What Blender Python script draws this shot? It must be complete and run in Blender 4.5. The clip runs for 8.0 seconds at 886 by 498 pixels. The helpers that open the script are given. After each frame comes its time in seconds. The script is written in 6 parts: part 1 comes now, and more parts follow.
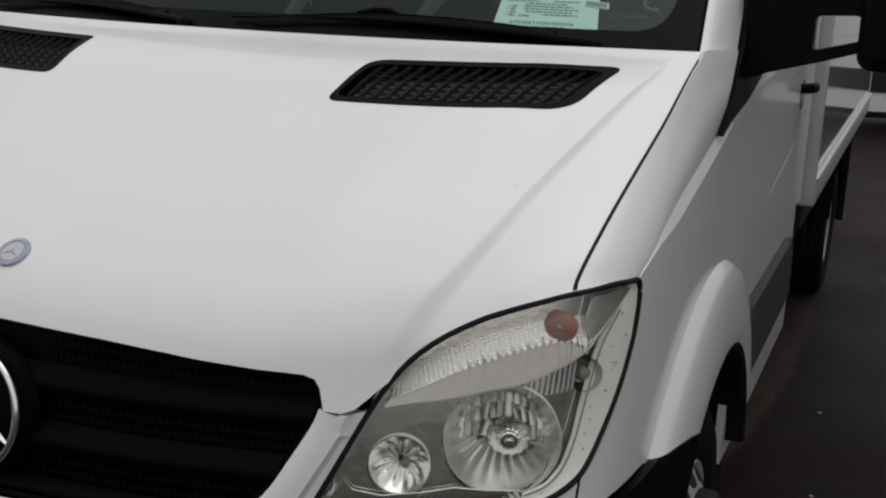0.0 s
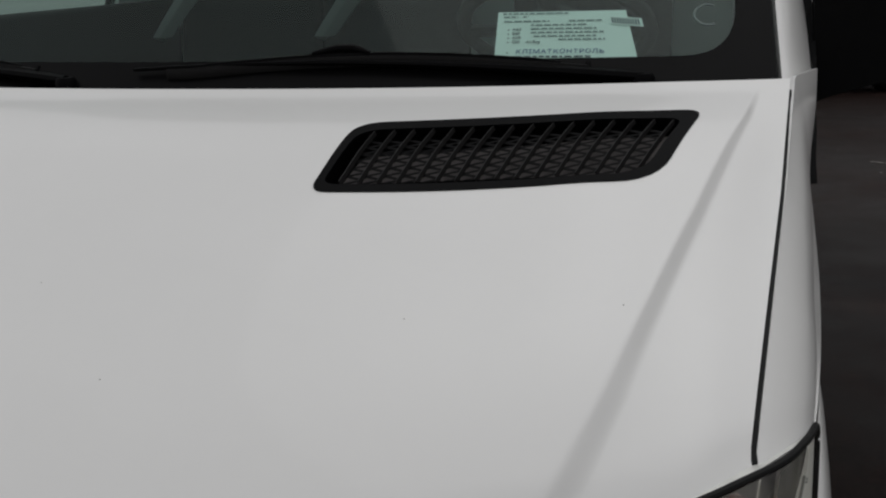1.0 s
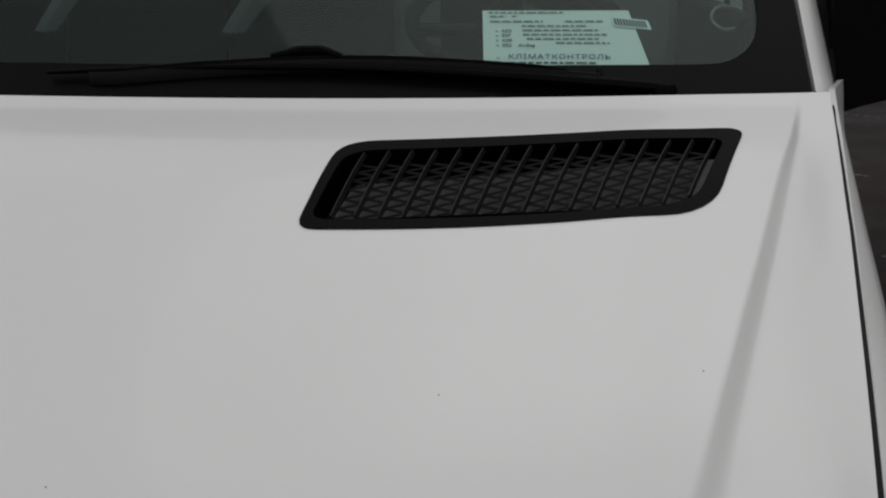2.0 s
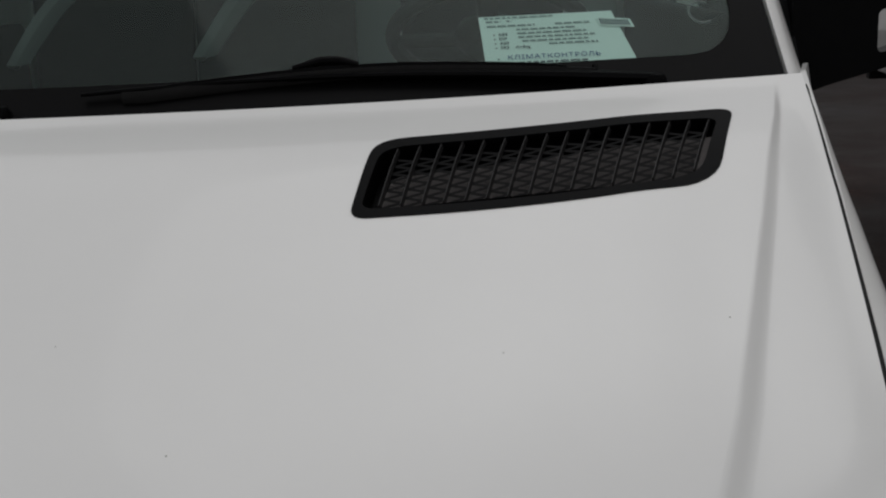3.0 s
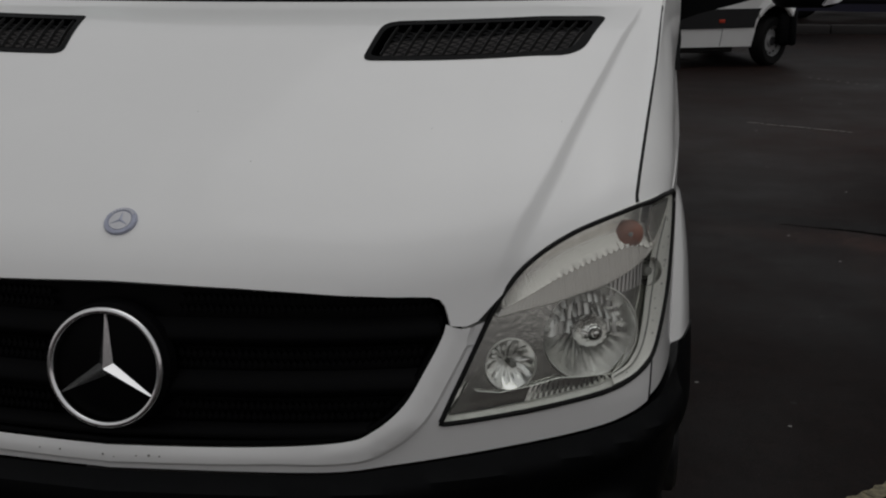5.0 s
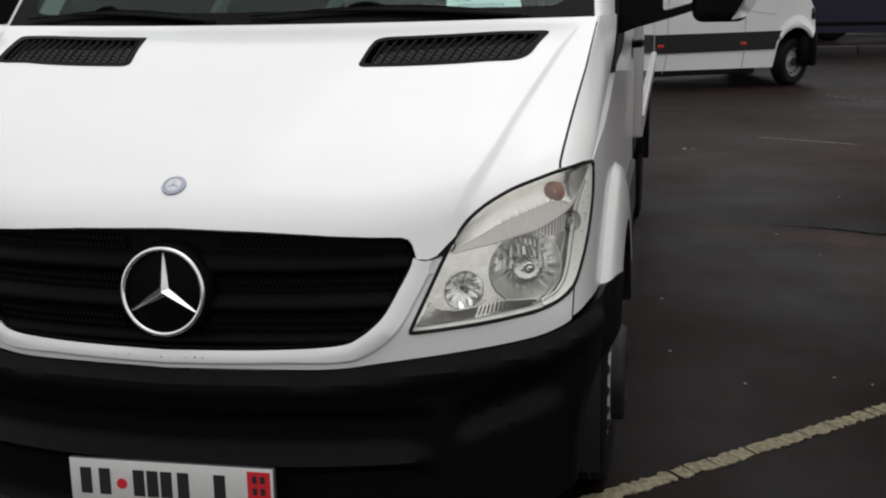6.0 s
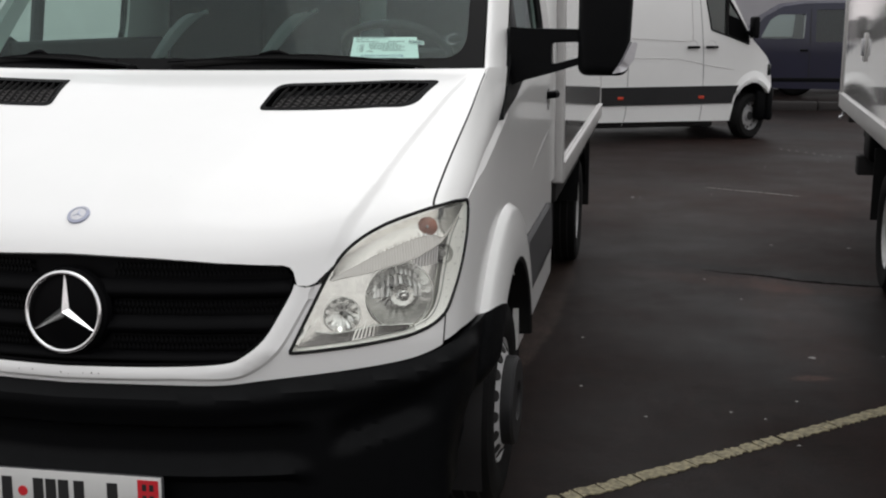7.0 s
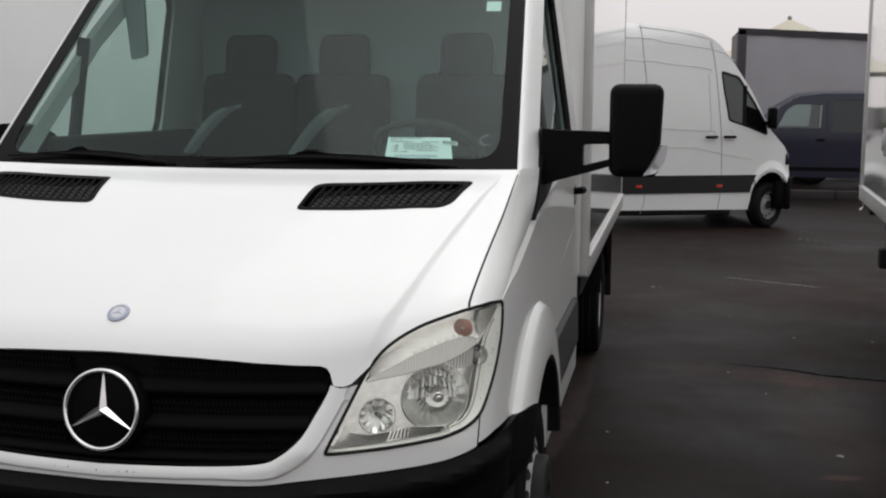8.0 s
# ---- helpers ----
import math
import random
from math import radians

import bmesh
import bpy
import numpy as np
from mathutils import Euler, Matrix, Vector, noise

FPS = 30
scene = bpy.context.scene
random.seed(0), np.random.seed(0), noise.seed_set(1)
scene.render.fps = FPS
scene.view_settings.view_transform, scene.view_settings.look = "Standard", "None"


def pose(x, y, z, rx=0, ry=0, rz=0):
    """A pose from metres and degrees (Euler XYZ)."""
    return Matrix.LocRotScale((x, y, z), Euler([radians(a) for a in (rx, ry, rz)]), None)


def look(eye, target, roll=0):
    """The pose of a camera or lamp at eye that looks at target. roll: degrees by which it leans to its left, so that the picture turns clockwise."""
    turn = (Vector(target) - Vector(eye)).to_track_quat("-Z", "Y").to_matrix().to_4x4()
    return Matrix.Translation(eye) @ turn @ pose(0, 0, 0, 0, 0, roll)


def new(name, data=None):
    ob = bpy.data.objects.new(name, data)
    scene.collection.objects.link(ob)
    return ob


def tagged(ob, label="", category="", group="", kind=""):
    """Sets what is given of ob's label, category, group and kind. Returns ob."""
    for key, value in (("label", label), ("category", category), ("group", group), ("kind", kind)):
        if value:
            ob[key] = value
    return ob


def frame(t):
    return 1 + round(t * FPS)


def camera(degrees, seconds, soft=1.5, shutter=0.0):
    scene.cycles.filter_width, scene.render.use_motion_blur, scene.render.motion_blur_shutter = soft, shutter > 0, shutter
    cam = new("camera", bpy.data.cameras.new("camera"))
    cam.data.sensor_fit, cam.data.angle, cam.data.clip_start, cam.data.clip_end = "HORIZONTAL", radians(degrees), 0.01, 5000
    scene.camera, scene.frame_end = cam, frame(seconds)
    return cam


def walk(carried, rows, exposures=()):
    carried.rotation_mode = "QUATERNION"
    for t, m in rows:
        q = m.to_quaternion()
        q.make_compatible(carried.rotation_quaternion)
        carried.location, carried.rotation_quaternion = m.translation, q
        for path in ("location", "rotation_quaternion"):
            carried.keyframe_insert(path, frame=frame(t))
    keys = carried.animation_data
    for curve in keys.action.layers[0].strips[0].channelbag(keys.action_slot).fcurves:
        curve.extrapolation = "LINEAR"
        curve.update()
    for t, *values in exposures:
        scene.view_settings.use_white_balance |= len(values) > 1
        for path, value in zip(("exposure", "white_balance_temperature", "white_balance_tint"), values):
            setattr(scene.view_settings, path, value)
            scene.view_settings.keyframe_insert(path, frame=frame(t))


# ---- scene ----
cam = camera(43.5, 8.0, soft=2.1)
PATH = [
    (0, (1.352, -1.282, 1.605), (0.595, 0.505, 1.121), 2.04),
    (0.2, (1.257, -1.188, 1.622), (0.55, 0.624, 1.156), 0.19),
    (0.5, (1.08, -1.073, 1.63), (0.525, 0.795, 1.178), -2.63),
    (0.7, (0.985, -0.989, 1.649), (0.484, 0.882, 1.15), -2.3),
    (1, (0.861, -0.803, 1.663), (0.377, 1.068, 1.149), -1.6),
    (1.2, (0.834, -0.704, 1.665), (0.303, 1.169, 1.207), -1.61),
    (1.5, (0.757, -0.589, 1.646), (0.323, 1.3, 1.153), -0.51),
    (1.7, (0.713, -0.564, 1.655), (0.359, 1.334, 1.134), 0.24),
    (2.8, (0.471, -0.685, 1.645), (0.418, 1.247, 1.129), -3.67),
    (3, (0.519, -0.721, 1.646), (0.406, 1.214, 1.153), -2.9),
    (3.2, (0.605, -0.795, 1.66), (0.415, 1.125, 1.135), -1.83),
    (3.5, (0.702, -0.882, 1.649), (0.485, 1.022, 1.076), -0.17),
    (3.7, (0.714, -0.974, 1.66), (0.486, 0.936, 1.113), -1.35),
    (4, (0.715, -1.133, 1.656), (0.492, 0.778, 1.11), -1.91),
    (4.2, (0.708, -1.254, 1.624), (0.46, 0.649, 1.061), -1.88),
    (4.5, (0.733, -1.406, 1.658), (0.442, 0.493, 1.103), -1.8),
    (4.7, (0.771, -1.532, 1.628), (0.458, 0.378, 1.123), -2.33),
    (5, (0.868, -1.716, 1.618), (0.561, 0.183, 1.071), -0.3),
    (5.2, (0.927, -1.845, 1.629), (0.622, 0.064, 1.115), -0.96),
    (6.3, (1.282, -2.476, 1.617), (0.836, -0.591, 1.119), -0.32),
    (6.5, (1.369, -2.514, 1.605), (0.906, -0.641, 1.077), 0.65),
    (6.7, (1.432, -2.543, 1.624), (0.989, -0.655, 1.137), -0.01),
    (7, (1.476, -2.555, 1.635), (1.107, -0.633, 1.223), -0.3),
    (7.2, (1.471, -2.577, 1.645), (1.118, -0.647, 1.256), -0.98),
    (7.5, (1.456, -2.59, 1.677), (1.071, -0.657, 1.338), -0.66),
    (7.7, (1.44, -2.584, 1.691), (1.04, -0.649, 1.38), -0.21),
    (8, (1.424, -2.584, 1.694), (1.025, -0.643, 1.426), 0.21),
]
walk(cam, [(t, look(eye, target, roll)) for t, eye, target, roll in PATH],
     exposures=[(0, -0.4), (0.5, -0.55), (1, -0.8), (1.5, -0.87), (3.0, -0.92), (3.5, -0.96), (4, -1.07), (4.5, -1.11), (5, -1.12), (5.2, -0.88), (6.3, 0.26), (6.5, 0.32), (7, 0.23), (7.5, 0.07), (8, 0.09)])

from mathutils import geometry

# ---- sky and light: a bright overcast day ----
world = bpy.data.worlds.new("overcast_sky")
scene.world = world
world.use_nodes = True
wn = world.node_tree
sky = wn.nodes.new("ShaderNodeTexSky")
sky.sky_type, sky.sun_disc = "NISHITA", False
sky.sun_elevation, sky.sun_rotation = radians(74), radians(37)
sky.air_density, sky.dust_density = 1.0, 4.0
grey = wn.nodes.new("ShaderNodeHueSaturation")
grey.inputs["Saturation"].default_value = 0.1
wn.links.new(sky.outputs[0], grey.inputs["Color"])
veil = wn.nodes.new("ShaderNodeMix")
veil.data_type = "RGBA"
veil.inputs[0].default_value = 0.75
veil.inputs[7].default_value = (6.2, 6.15, 6.2, 1)
wn.links.new(grey.outputs[0], veil.inputs[6])
# an overcast sky brightens from the horizon to the zenith
place, axes, rise, lift = wn.nodes.new("ShaderNodeTexCoord"), wn.nodes.new("ShaderNodeSeparateXYZ"), wn.nodes.new("ShaderNodeMapRange"), wn.nodes.new("ShaderNodeVectorMath")
rise.inputs["To Min"].default_value, rise.inputs["To Max"].default_value = 1.0, 1.35
lift.operation = "SCALE"
wn.links.new(place.outputs["Generated"], axes.inputs[0])
wn.links.new(axes.outputs["Z"], rise.inputs["Value"])
wn.links.new(veil.outputs[2], lift.inputs[0])
wn.links.new(rise.outputs[0], lift.inputs["Scale"])
# faintly warm haze low down
haze, tone = wn.nodes.new("ShaderNodeValToRGB"), wn.nodes.new("ShaderNodeMix")
haze.color_ramp.elements[0].color, haze.color_ramp.elements[1].color = (1.03, .97, .965, 1), (.99, 1, 1.01, 1)
haze.color_ramp.elements[1].position = .4
tone.data_type, tone.blend_type = "RGBA", "MULTIPLY"
tone.inputs[0].default_value = 1
wn.links.new(axes.outputs["Z"], haze.inputs["Fac"])
wn.links.new(lift.outputs[0], tone.inputs[6])
wn.links.new(haze.outputs["Color"], tone.inputs[7])
wn.links.new(tone.outputs[2], wn.nodes["Background"].inputs[0])
wn.nodes["Background"].inputs[1].default_value = 0.13
sun = new("sun", bpy.data.lights.new("sun", "SUN"))
sun.data.energy, sun.data.angle, sun.data.color = 0.5, radians(55), (1, 0.99, 0.98)
sun.matrix_world = look((1.5, 2, 9), (0, 0, 0))


# ---- materials ----
def material(name, base, rough=0.5, metal=0.0, vary=0.0, scale=8.0, bump=0.0, bump_scale=200.0, coat=0.0, spec=0.5, rough_vary=0.0, second=None, random_value=0.0):
    """A surface with two scales of variation: broad tone changes, and fine relief."""
    m = bpy.data.materials.new(name)
    m.use_nodes = True
    n, l = m.node_tree.nodes, m.node_tree.links
    b = n["Principled BSDF"]
    b.inputs["Roughness"].default_value, b.inputs["Metallic"].default_value = rough, metal
    b.inputs["Coat Weight"].default_value, b.inputs["Coat Roughness"].default_value = coat, 0.06
    b.inputs["Base Color"].default_value, b.inputs["Specular IOR Level"].default_value = (*base, 1), spec
    co = n.new("ShaderNodeTexCoord")
    if vary or second:
        t = n.new("ShaderNodeTexNoise")
        t.inputs["Scale"].default_value, t.inputs["Detail"].default_value, t.inputs["Roughness"].default_value = scale, 8, 0.65
        l.new(co.outputs["Object"], t.inputs["Vector"])
        r = n.new("ShaderNodeValToRGB")
        r.color_ramp.elements[0].position, r.color_ramp.elements[1].position = 0.3, 0.7
        dark = second or tuple(c * (1 - vary) for c in base)
        r.color_ramp.elements[0].color, r.color_ramp.elements[1].color = (*dark, 1), (*base, 1)
        l.new(t.outputs["Fac"], r.inputs["Fac"])
        out = r.outputs["Color"]
        if random_value:
            info, hsv, mr = n.new("ShaderNodeObjectInfo"), n.new("ShaderNodeHueSaturation"), n.new("ShaderNodeMapRange")
            mr.inputs["To Min"].default_value, mr.inputs["To Max"].default_value = 1 - random_value, 1 + random_value
            l.new(info.outputs["Random"], mr.inputs["Value"])
            l.new(mr.outputs[0], hsv.inputs["Value"])
            l.new(out, hsv.inputs["Color"])
            out = hsv.outputs["Color"]
        l.new(out, b.inputs["Base Color"])
        if rough_vary:
            q = n.new("ShaderNodeMapRange")
            q.inputs["To Min"].default_value, q.inputs["To Max"].default_value = rough + rough_vary, max(0.02, rough - rough_vary)
            l.new(t.outputs["Fac"], q.inputs["Value"])
            l.new(q.outputs[0], b.inputs["Roughness"])
    if bump:
        f, bm_ = n.new("ShaderNodeTexNoise"), n.new("ShaderNodeBump")
        f.inputs["Scale"].default_value, f.inputs["Detail"].default_value = bump_scale, 4
        bm_.inputs["Strength"].default_value, bm_.inputs["Distance"].default_value = bump, 0.002
        l.new(co.outputs["Object"], f.inputs["Vector"])
        l.new(f.outputs["Fac"], bm_.inputs["Height"])
        l.new(bm_.outputs[0], b.inputs["Normal"])
    return m


def pane_material(name, tint, rough=0.0, ior=1.5, ribs=0.0, gloss=1.0, graze=1.0):
    """Thin clear or tinted pane: light goes straight through, and Fresnel drives the gloss."""
    m = bpy.data.materials.new(name)
    m.use_nodes = True
    n, l = m.node_tree.nodes, m.node_tree.links
    n.remove(n["Principled BSDF"])
    tr, gl, mx = n.new("ShaderNodeBsdfTransparent"), n.new("ShaderNodeBsdfGlossy"), n.new("ShaderNodeMixShader")
    lw, pw, fr = n.new("ShaderNodeLayerWeight"), n.new("ShaderNodeMath"), n.new("ShaderNodeMath")
    f0 = 2 * ((ior - 1) / (ior + 1)) ** 2
    lw.inputs["Blend"].default_value = 0.5
    pw.operation, fr.operation = "POWER", "MULTIPLY_ADD"
    pw.inputs[1].default_value, fr.inputs[1].default_value, fr.inputs[2].default_value = 5, (1 - f0) * graze, f0
    l.new(lw.outputs["Facing"], pw.inputs[0])
    l.new(pw.outputs[0], fr.inputs[0])
    tr.inputs["Color"].default_value = (*tint, 1)
    gl.inputs["Roughness"].default_value, gl.inputs["Color"].default_value = rough, (*[gloss * (.4 + .6 * c / max(tint)) for c in tint], 1)
    if ribs:
        co, w, bu = n.new("ShaderNodeTexCoord"), n.new("ShaderNodeTexVoronoi"), n.new("ShaderNodeBump")
        w.inputs["Scale"].default_value = ribs
        l.new(co.outputs["Object"], w.inputs["Vector"])
        bu.inputs["Strength"].default_value, bu.inputs["Distance"].default_value = 0.8, 0.002
        l.new(w.outputs["Distance"], bu.inputs["Height"])
        l.new(bu.outputs[0], gl.inputs["Normal"])
    l.new(fr.outputs[0], mx.inputs[0])
    l.new(tr.outputs[0], mx.inputs[1])
    l.new(gl.outputs[0], mx.inputs[2])
    l.new(mx.outputs[0], n["Material Output"].inputs["Surface"])
    return m


PAINT = material("white_paint", (.80, .80, .785), .30, 0, .03, 3.0, .02, 60, coat=.6)
PANEL = material("white_gloss_panel", (.80, .79, .775), .07, 0, .04, 2.0, coat=1.0)
PANEL_GREY = material("grey_white_panel", (.90, .90, .89), .3, 0, .05, 1.2)
PLASTIC = material("black_plastic", (.0030, .0033, .0038), .48, 0, .3, 30, .2, 500, spec=.09, rough_vary=.1)
PLASTIC_SMOOTH = material("black_smooth_plastic", (.0022, .0022, .0026), .45, 0, .25, 20, .08, 400, spec=.05)
RUBBER = material("black_rubber", (.008, .008, .008), .6, 0, .3, 40, .2, 300, spec=.2)
TYRE = material("tyre_rubber", (.007, .0068, .0068), .8, 0, .35, 25, .5, 150, spec=.15)
CHROME = material("chrome", (.88, .88, .88), .17, .95, .06, 40, 0, 1, rough_vary=.05)
REFLECTOR = material("lamp_reflector", (.92, .92, .90), .16, 1.0, .05, 60)
SATIN = material("satin_lamp_bezel", (.80, .80, .76), .30, .3, .2, 40)
FACET = material("crumpled_reflector", (.70, .70, .68), .36, 1.0, .1, 60)
LAMP_INNER = material("smoky_lamp_inner_shell", (.88, .885, .85), .13, .95, .2, 45, .12, 90)
SMOKE = material("smoky_mirror", (.66, .66, .635), .20, 1.0, .3, 24)
BOWL = material("satin_bowl_reflector", (.90, .90, .87), .24, .85, .2, 30)
SHADE = material("grey_lamp_shade", (.30, .30, .28), .45, .2, .2, 40)
CREAM = material("cream_lamp_housing", (.97, .96, .91), .30, 0, .05, 40, coat=.5)
GREY_PLASTIC = material("dark_grey_cladding", (.055, .055, .058), .5, 0, .2, 25, .2, 400)
RIM = material("grey_steel_rim", (.58, .58, .58), .4, .2, .25, 18, .1, 100)
HUB = material("dark_hub", (.018, .018, .019), .5, .2, .3, 20, .1, 200)
AMBER = material("amber_bulb", (.31, .11, .065), .3, 0, .2, 60)
CABIN_PALE = material("grey_cabin_lining", (.46, .49, .48), .8, 0, .1, 4)
CABIN = material("dark_cabin_trim", (.016, .018, .018), .65, 0, .2, 15, .1, 300)
FABRIC = material("dark_seat_cloth", (.018, .0185, .019), .9, 0, .2, 6, spec=.05)
VANE = material("vent_vane", (.013, .0125, .0125), .45, 0, .2, 20, .1, 400, spec=.3)
VENT_BACK = material("dusty_vent_backing", (.11, .10, .097), .8, 0, .3, 40)
FABRIC_LIGHT = material("light_grey_seat_cloth", (.21, .22, .22), .8, 0, .1, 6)
PAPER = material("pale_paper", (.95, .97, .95), .7, 0, .05, 20)
INK = material("dark_ink", (.06, .07, .09), .6)
INK_PALE = material("pale_grey_ink", (.27, .30, .31), .7)
INK_BLUE = material("blue_ink", (.06, .12, .28), .6)
YELLOW = material("dull_yellow_paint", (.55, .36, .05), .5, 0, .2, 6)
PLATE_WHITE = material("white_plate", (.62, .62, .60), .4, 0, .05, 15)
PLATE_INK = material("black_plate_ink", (.015, .015, .015), .5)
PLATE_RED = material("red_plate_ink", (.62, .02, .03), .45, 0, .1, 30)
BADGE_BLUE = material("dull_blue_enamel", (.40, .42, .52), .35, .2, .2, 90)
SILVER = material("dull_silver", (.62, .62, .64), .3, .7, .1, 80)
RAIL = material("aluminium_rail", (.62, .61, .60), .35, .3, .1, 6)
CHASSIS = material("dark_chassis", (.012, .011, .011), .7, 0, .3, 10)
BLUE = material("dark_blue_paint", (.003, .0034, .023), .35, 0, .25, 2, 0, 1, coat=.1)
TARP = material("grey_tarpaulin", (.36, .35, .37), .6, 0, .08, 1.5)
TARP_EDGE = material("dark_trailer_frame", (.03, .025, .03), .5, 0, .2, 3)
TENT = material("sand_canvas", (.55, .51, .41), .8, 0, .1, 2)
KERB = material("damp_dark_kerb", (.022, .018, .017), .75, 0, .35, 6, .4, 90)
DULL_RIM = material("dull_steel_rim", (.36, .36, .36), .45, .3, .25, 18)
CONCRETE = material("pale_concrete", (.26, .245, .23), .85, 0, .25, 6, .4, 90)
LINE = material("worn_yellowish_paint", (.37, .325, .20), .8, 0, .5, 45, .6, 160, second=(.085, .078, .055))
CRACK = material("dark_crack", (.0042, .0030, .0028), .9, 0, .4, 30, spec=.05)
BORDER = material("black_glass_border", (.0035, .0035, .0038), .35, 0, .2, 12, spec=.06)
PEBBLE = material("pebble", (.02, .018, .018), .8, 0, .4, 80)
PEBBLE_PALE = material("pale_scrap", (.35, .34, .33), .8, 0, .3, 80)
RED_LAMP = material("red_side_marker", (.55, .05, .02), .3, 0, .1, 50)
SEAM_GREY = material("grey_panel_seam", (.30, .30, .30), .6, 0, .1, 10)
DARK_GLASS = material("dark_window_glass", (.012, .016, .016), .06, 0, .1, 3)
GLASS = pane_material("windscreen_glass", (.66, .83, .78), .02, 1.6, gloss=.31)
SIDE_GLASS = pane_material("side_glass", (.76, .86, .82), 0, 1.5)
RIBS = material("textured_lamp_reflector", (.92, .91, .89), .26, .9, .06, 90, .3, 420)
RIBS_GREY = material("grey_ribbed_reflector", (.66, .645, .635), .32, .6, .1, 90)
LENS = pane_material("lamp_lens", (.97, .98, .96), 0.01, 1.4, graze=.35)
RIBBED = pane_material("ribbed_indicator_lens", (.95, .94, .92), 0.12, 1.4, ribs=260, graze=.4)


def asphalt_material():
    """Damp asphalt: fine stone grain, broad damp patches that are darker and shinier, dusty lighter strips, hairline cracks."""
    m = bpy.data.materials.new("damp_asphalt")
    m.use_nodes = True
    n, l = m.node_tree.nodes, m.node_tree.links
    b = n["Principled BSDF"]
    b.inputs["Specular IOR Level"].default_value = .10
    co = n.new("ShaderNodeTexCoord")

    def tex(kind, **kw):
        t = n.new(kind)
        for k, v in kw.items():
            t.inputs[k].default_value = v
        l.new(co.outputs["Object"], t.inputs["Vector"])
        return t

    def ramp(src, p0, c0, p1, c1):
        r = n.new("ShaderNodeValToRGB")
        r.color_ramp.elements[0].position, r.color_ramp.elements[1].position = p0, p1
        r.color_ramp.elements[0].color, r.color_ramp.elements[1].color = (*c0, 1), (*c1, 1)
        l.new(src, r.inputs["Fac"])
        return r.outputs["Color"]

    def mix(kind, fac, a, c):
        x = n.new("ShaderNodeMix")
        x.data_type, x.blend_type = "RGBA", kind
        x.inputs[0].default_value = fac if isinstance(fac, float) else 1
        if not isinstance(fac, float):
            l.new(fac, x.inputs[0])
        l.new(a, x.inputs[6])
        l.new(c, x.inputs[7])
        return x.outputs[2]

    broad = tex("ShaderNodeTexNoise", Scale=.45, Detail=6, Roughness=.6)
    mid = tex("ShaderNodeTexNoise", Scale=4, Detail=8, Roughness=.7)
    grain = tex("ShaderNodeTexVoronoi", Scale=230)
    fine = tex("ShaderNodeTexNoise", Scale=260, Detail=3)
    base = ramp(broad.outputs["Fac"], .36, (.0053, .0028, .0023), .68, (.0174, .0093, .0079))
    base = mix("MULTIPLY", .75, base, ramp(mid.outputs["Fac"], .3, (.50, .48, .48), .7, (1.35, 1.28, 1.26)))
    base = mix("MULTIPLY", .9, base, ramp(grain.outputs["Distance"], .05, (2.6, 2.5, 2.4), .5, (.45, .45, .45)))
    speck = tex("ShaderNodeTexNoise", Scale=110, Detail=4, Roughness=.8)
    base = mix("MULTIPLY", 1.0, base, ramp(speck.outputs["Fac"], .36, (.30, .30, .30), .66, (2.3, 2.2, 2.1)))
    patch = tex("ShaderNodeTexNoise", Scale=14, Detail=6, Roughness=.7)
    base = mix("MULTIPLY", .8, base, ramp(patch.outputs["Fac"], .34, (.65, .64, .64), .68, (1.4, 1.38, 1.36)))
    crack = tex("ShaderNodeTexVoronoi", Scale=.33)
    crack.feature = "DISTANCE_TO_EDGE"
    wob = n.new("ShaderNodeMix")
    wob.data_type = "RGBA"
    wob.inputs[0].default_value = .12
    l.new(co.outputs["Object"], wob.inputs[6])
    warp = tex("ShaderNodeTexNoise", Scale=1.6, Detail=6)
    l.new(warp.outputs["Color"], wob.inputs[7])
    l.new(wob.outputs[2], crack.inputs["Vector"])
    base = mix("MULTIPLY", .15, base, ramp(crack.outputs["Distance"], .004, (.35, .33, .33), .014, (1, 1, 1)))
    # places: dry brown ground under the truck, an oily stain and painted shade at its nose, a damp patch, pale dust
    # past it
    warp2 = tex("ShaderNodeTexNoise", Scale=2.2, Detail=7, Roughness=.65)

    def math_node(kind, a, c):
        x = n.new("ShaderNodeMath")
        x.operation = kind
        for i, v in enumerate((a, c)):
            if isinstance(v, (int, float)):
                x.inputs[i].default_value = v
            else:
                l.new(v, x.inputs[i])
        return x.outputs[0]

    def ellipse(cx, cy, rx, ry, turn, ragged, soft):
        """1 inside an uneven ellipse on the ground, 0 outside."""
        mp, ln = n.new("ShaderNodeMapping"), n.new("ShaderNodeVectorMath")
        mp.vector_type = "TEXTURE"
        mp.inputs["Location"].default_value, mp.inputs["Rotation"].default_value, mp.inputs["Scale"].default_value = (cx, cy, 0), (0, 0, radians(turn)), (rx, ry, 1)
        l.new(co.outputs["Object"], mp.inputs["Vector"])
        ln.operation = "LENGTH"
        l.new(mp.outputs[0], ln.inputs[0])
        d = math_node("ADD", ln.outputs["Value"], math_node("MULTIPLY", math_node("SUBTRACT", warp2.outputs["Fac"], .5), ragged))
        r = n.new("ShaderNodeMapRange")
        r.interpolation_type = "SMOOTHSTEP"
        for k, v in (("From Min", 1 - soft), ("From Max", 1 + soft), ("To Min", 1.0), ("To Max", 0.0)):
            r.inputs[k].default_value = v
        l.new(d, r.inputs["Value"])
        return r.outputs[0]

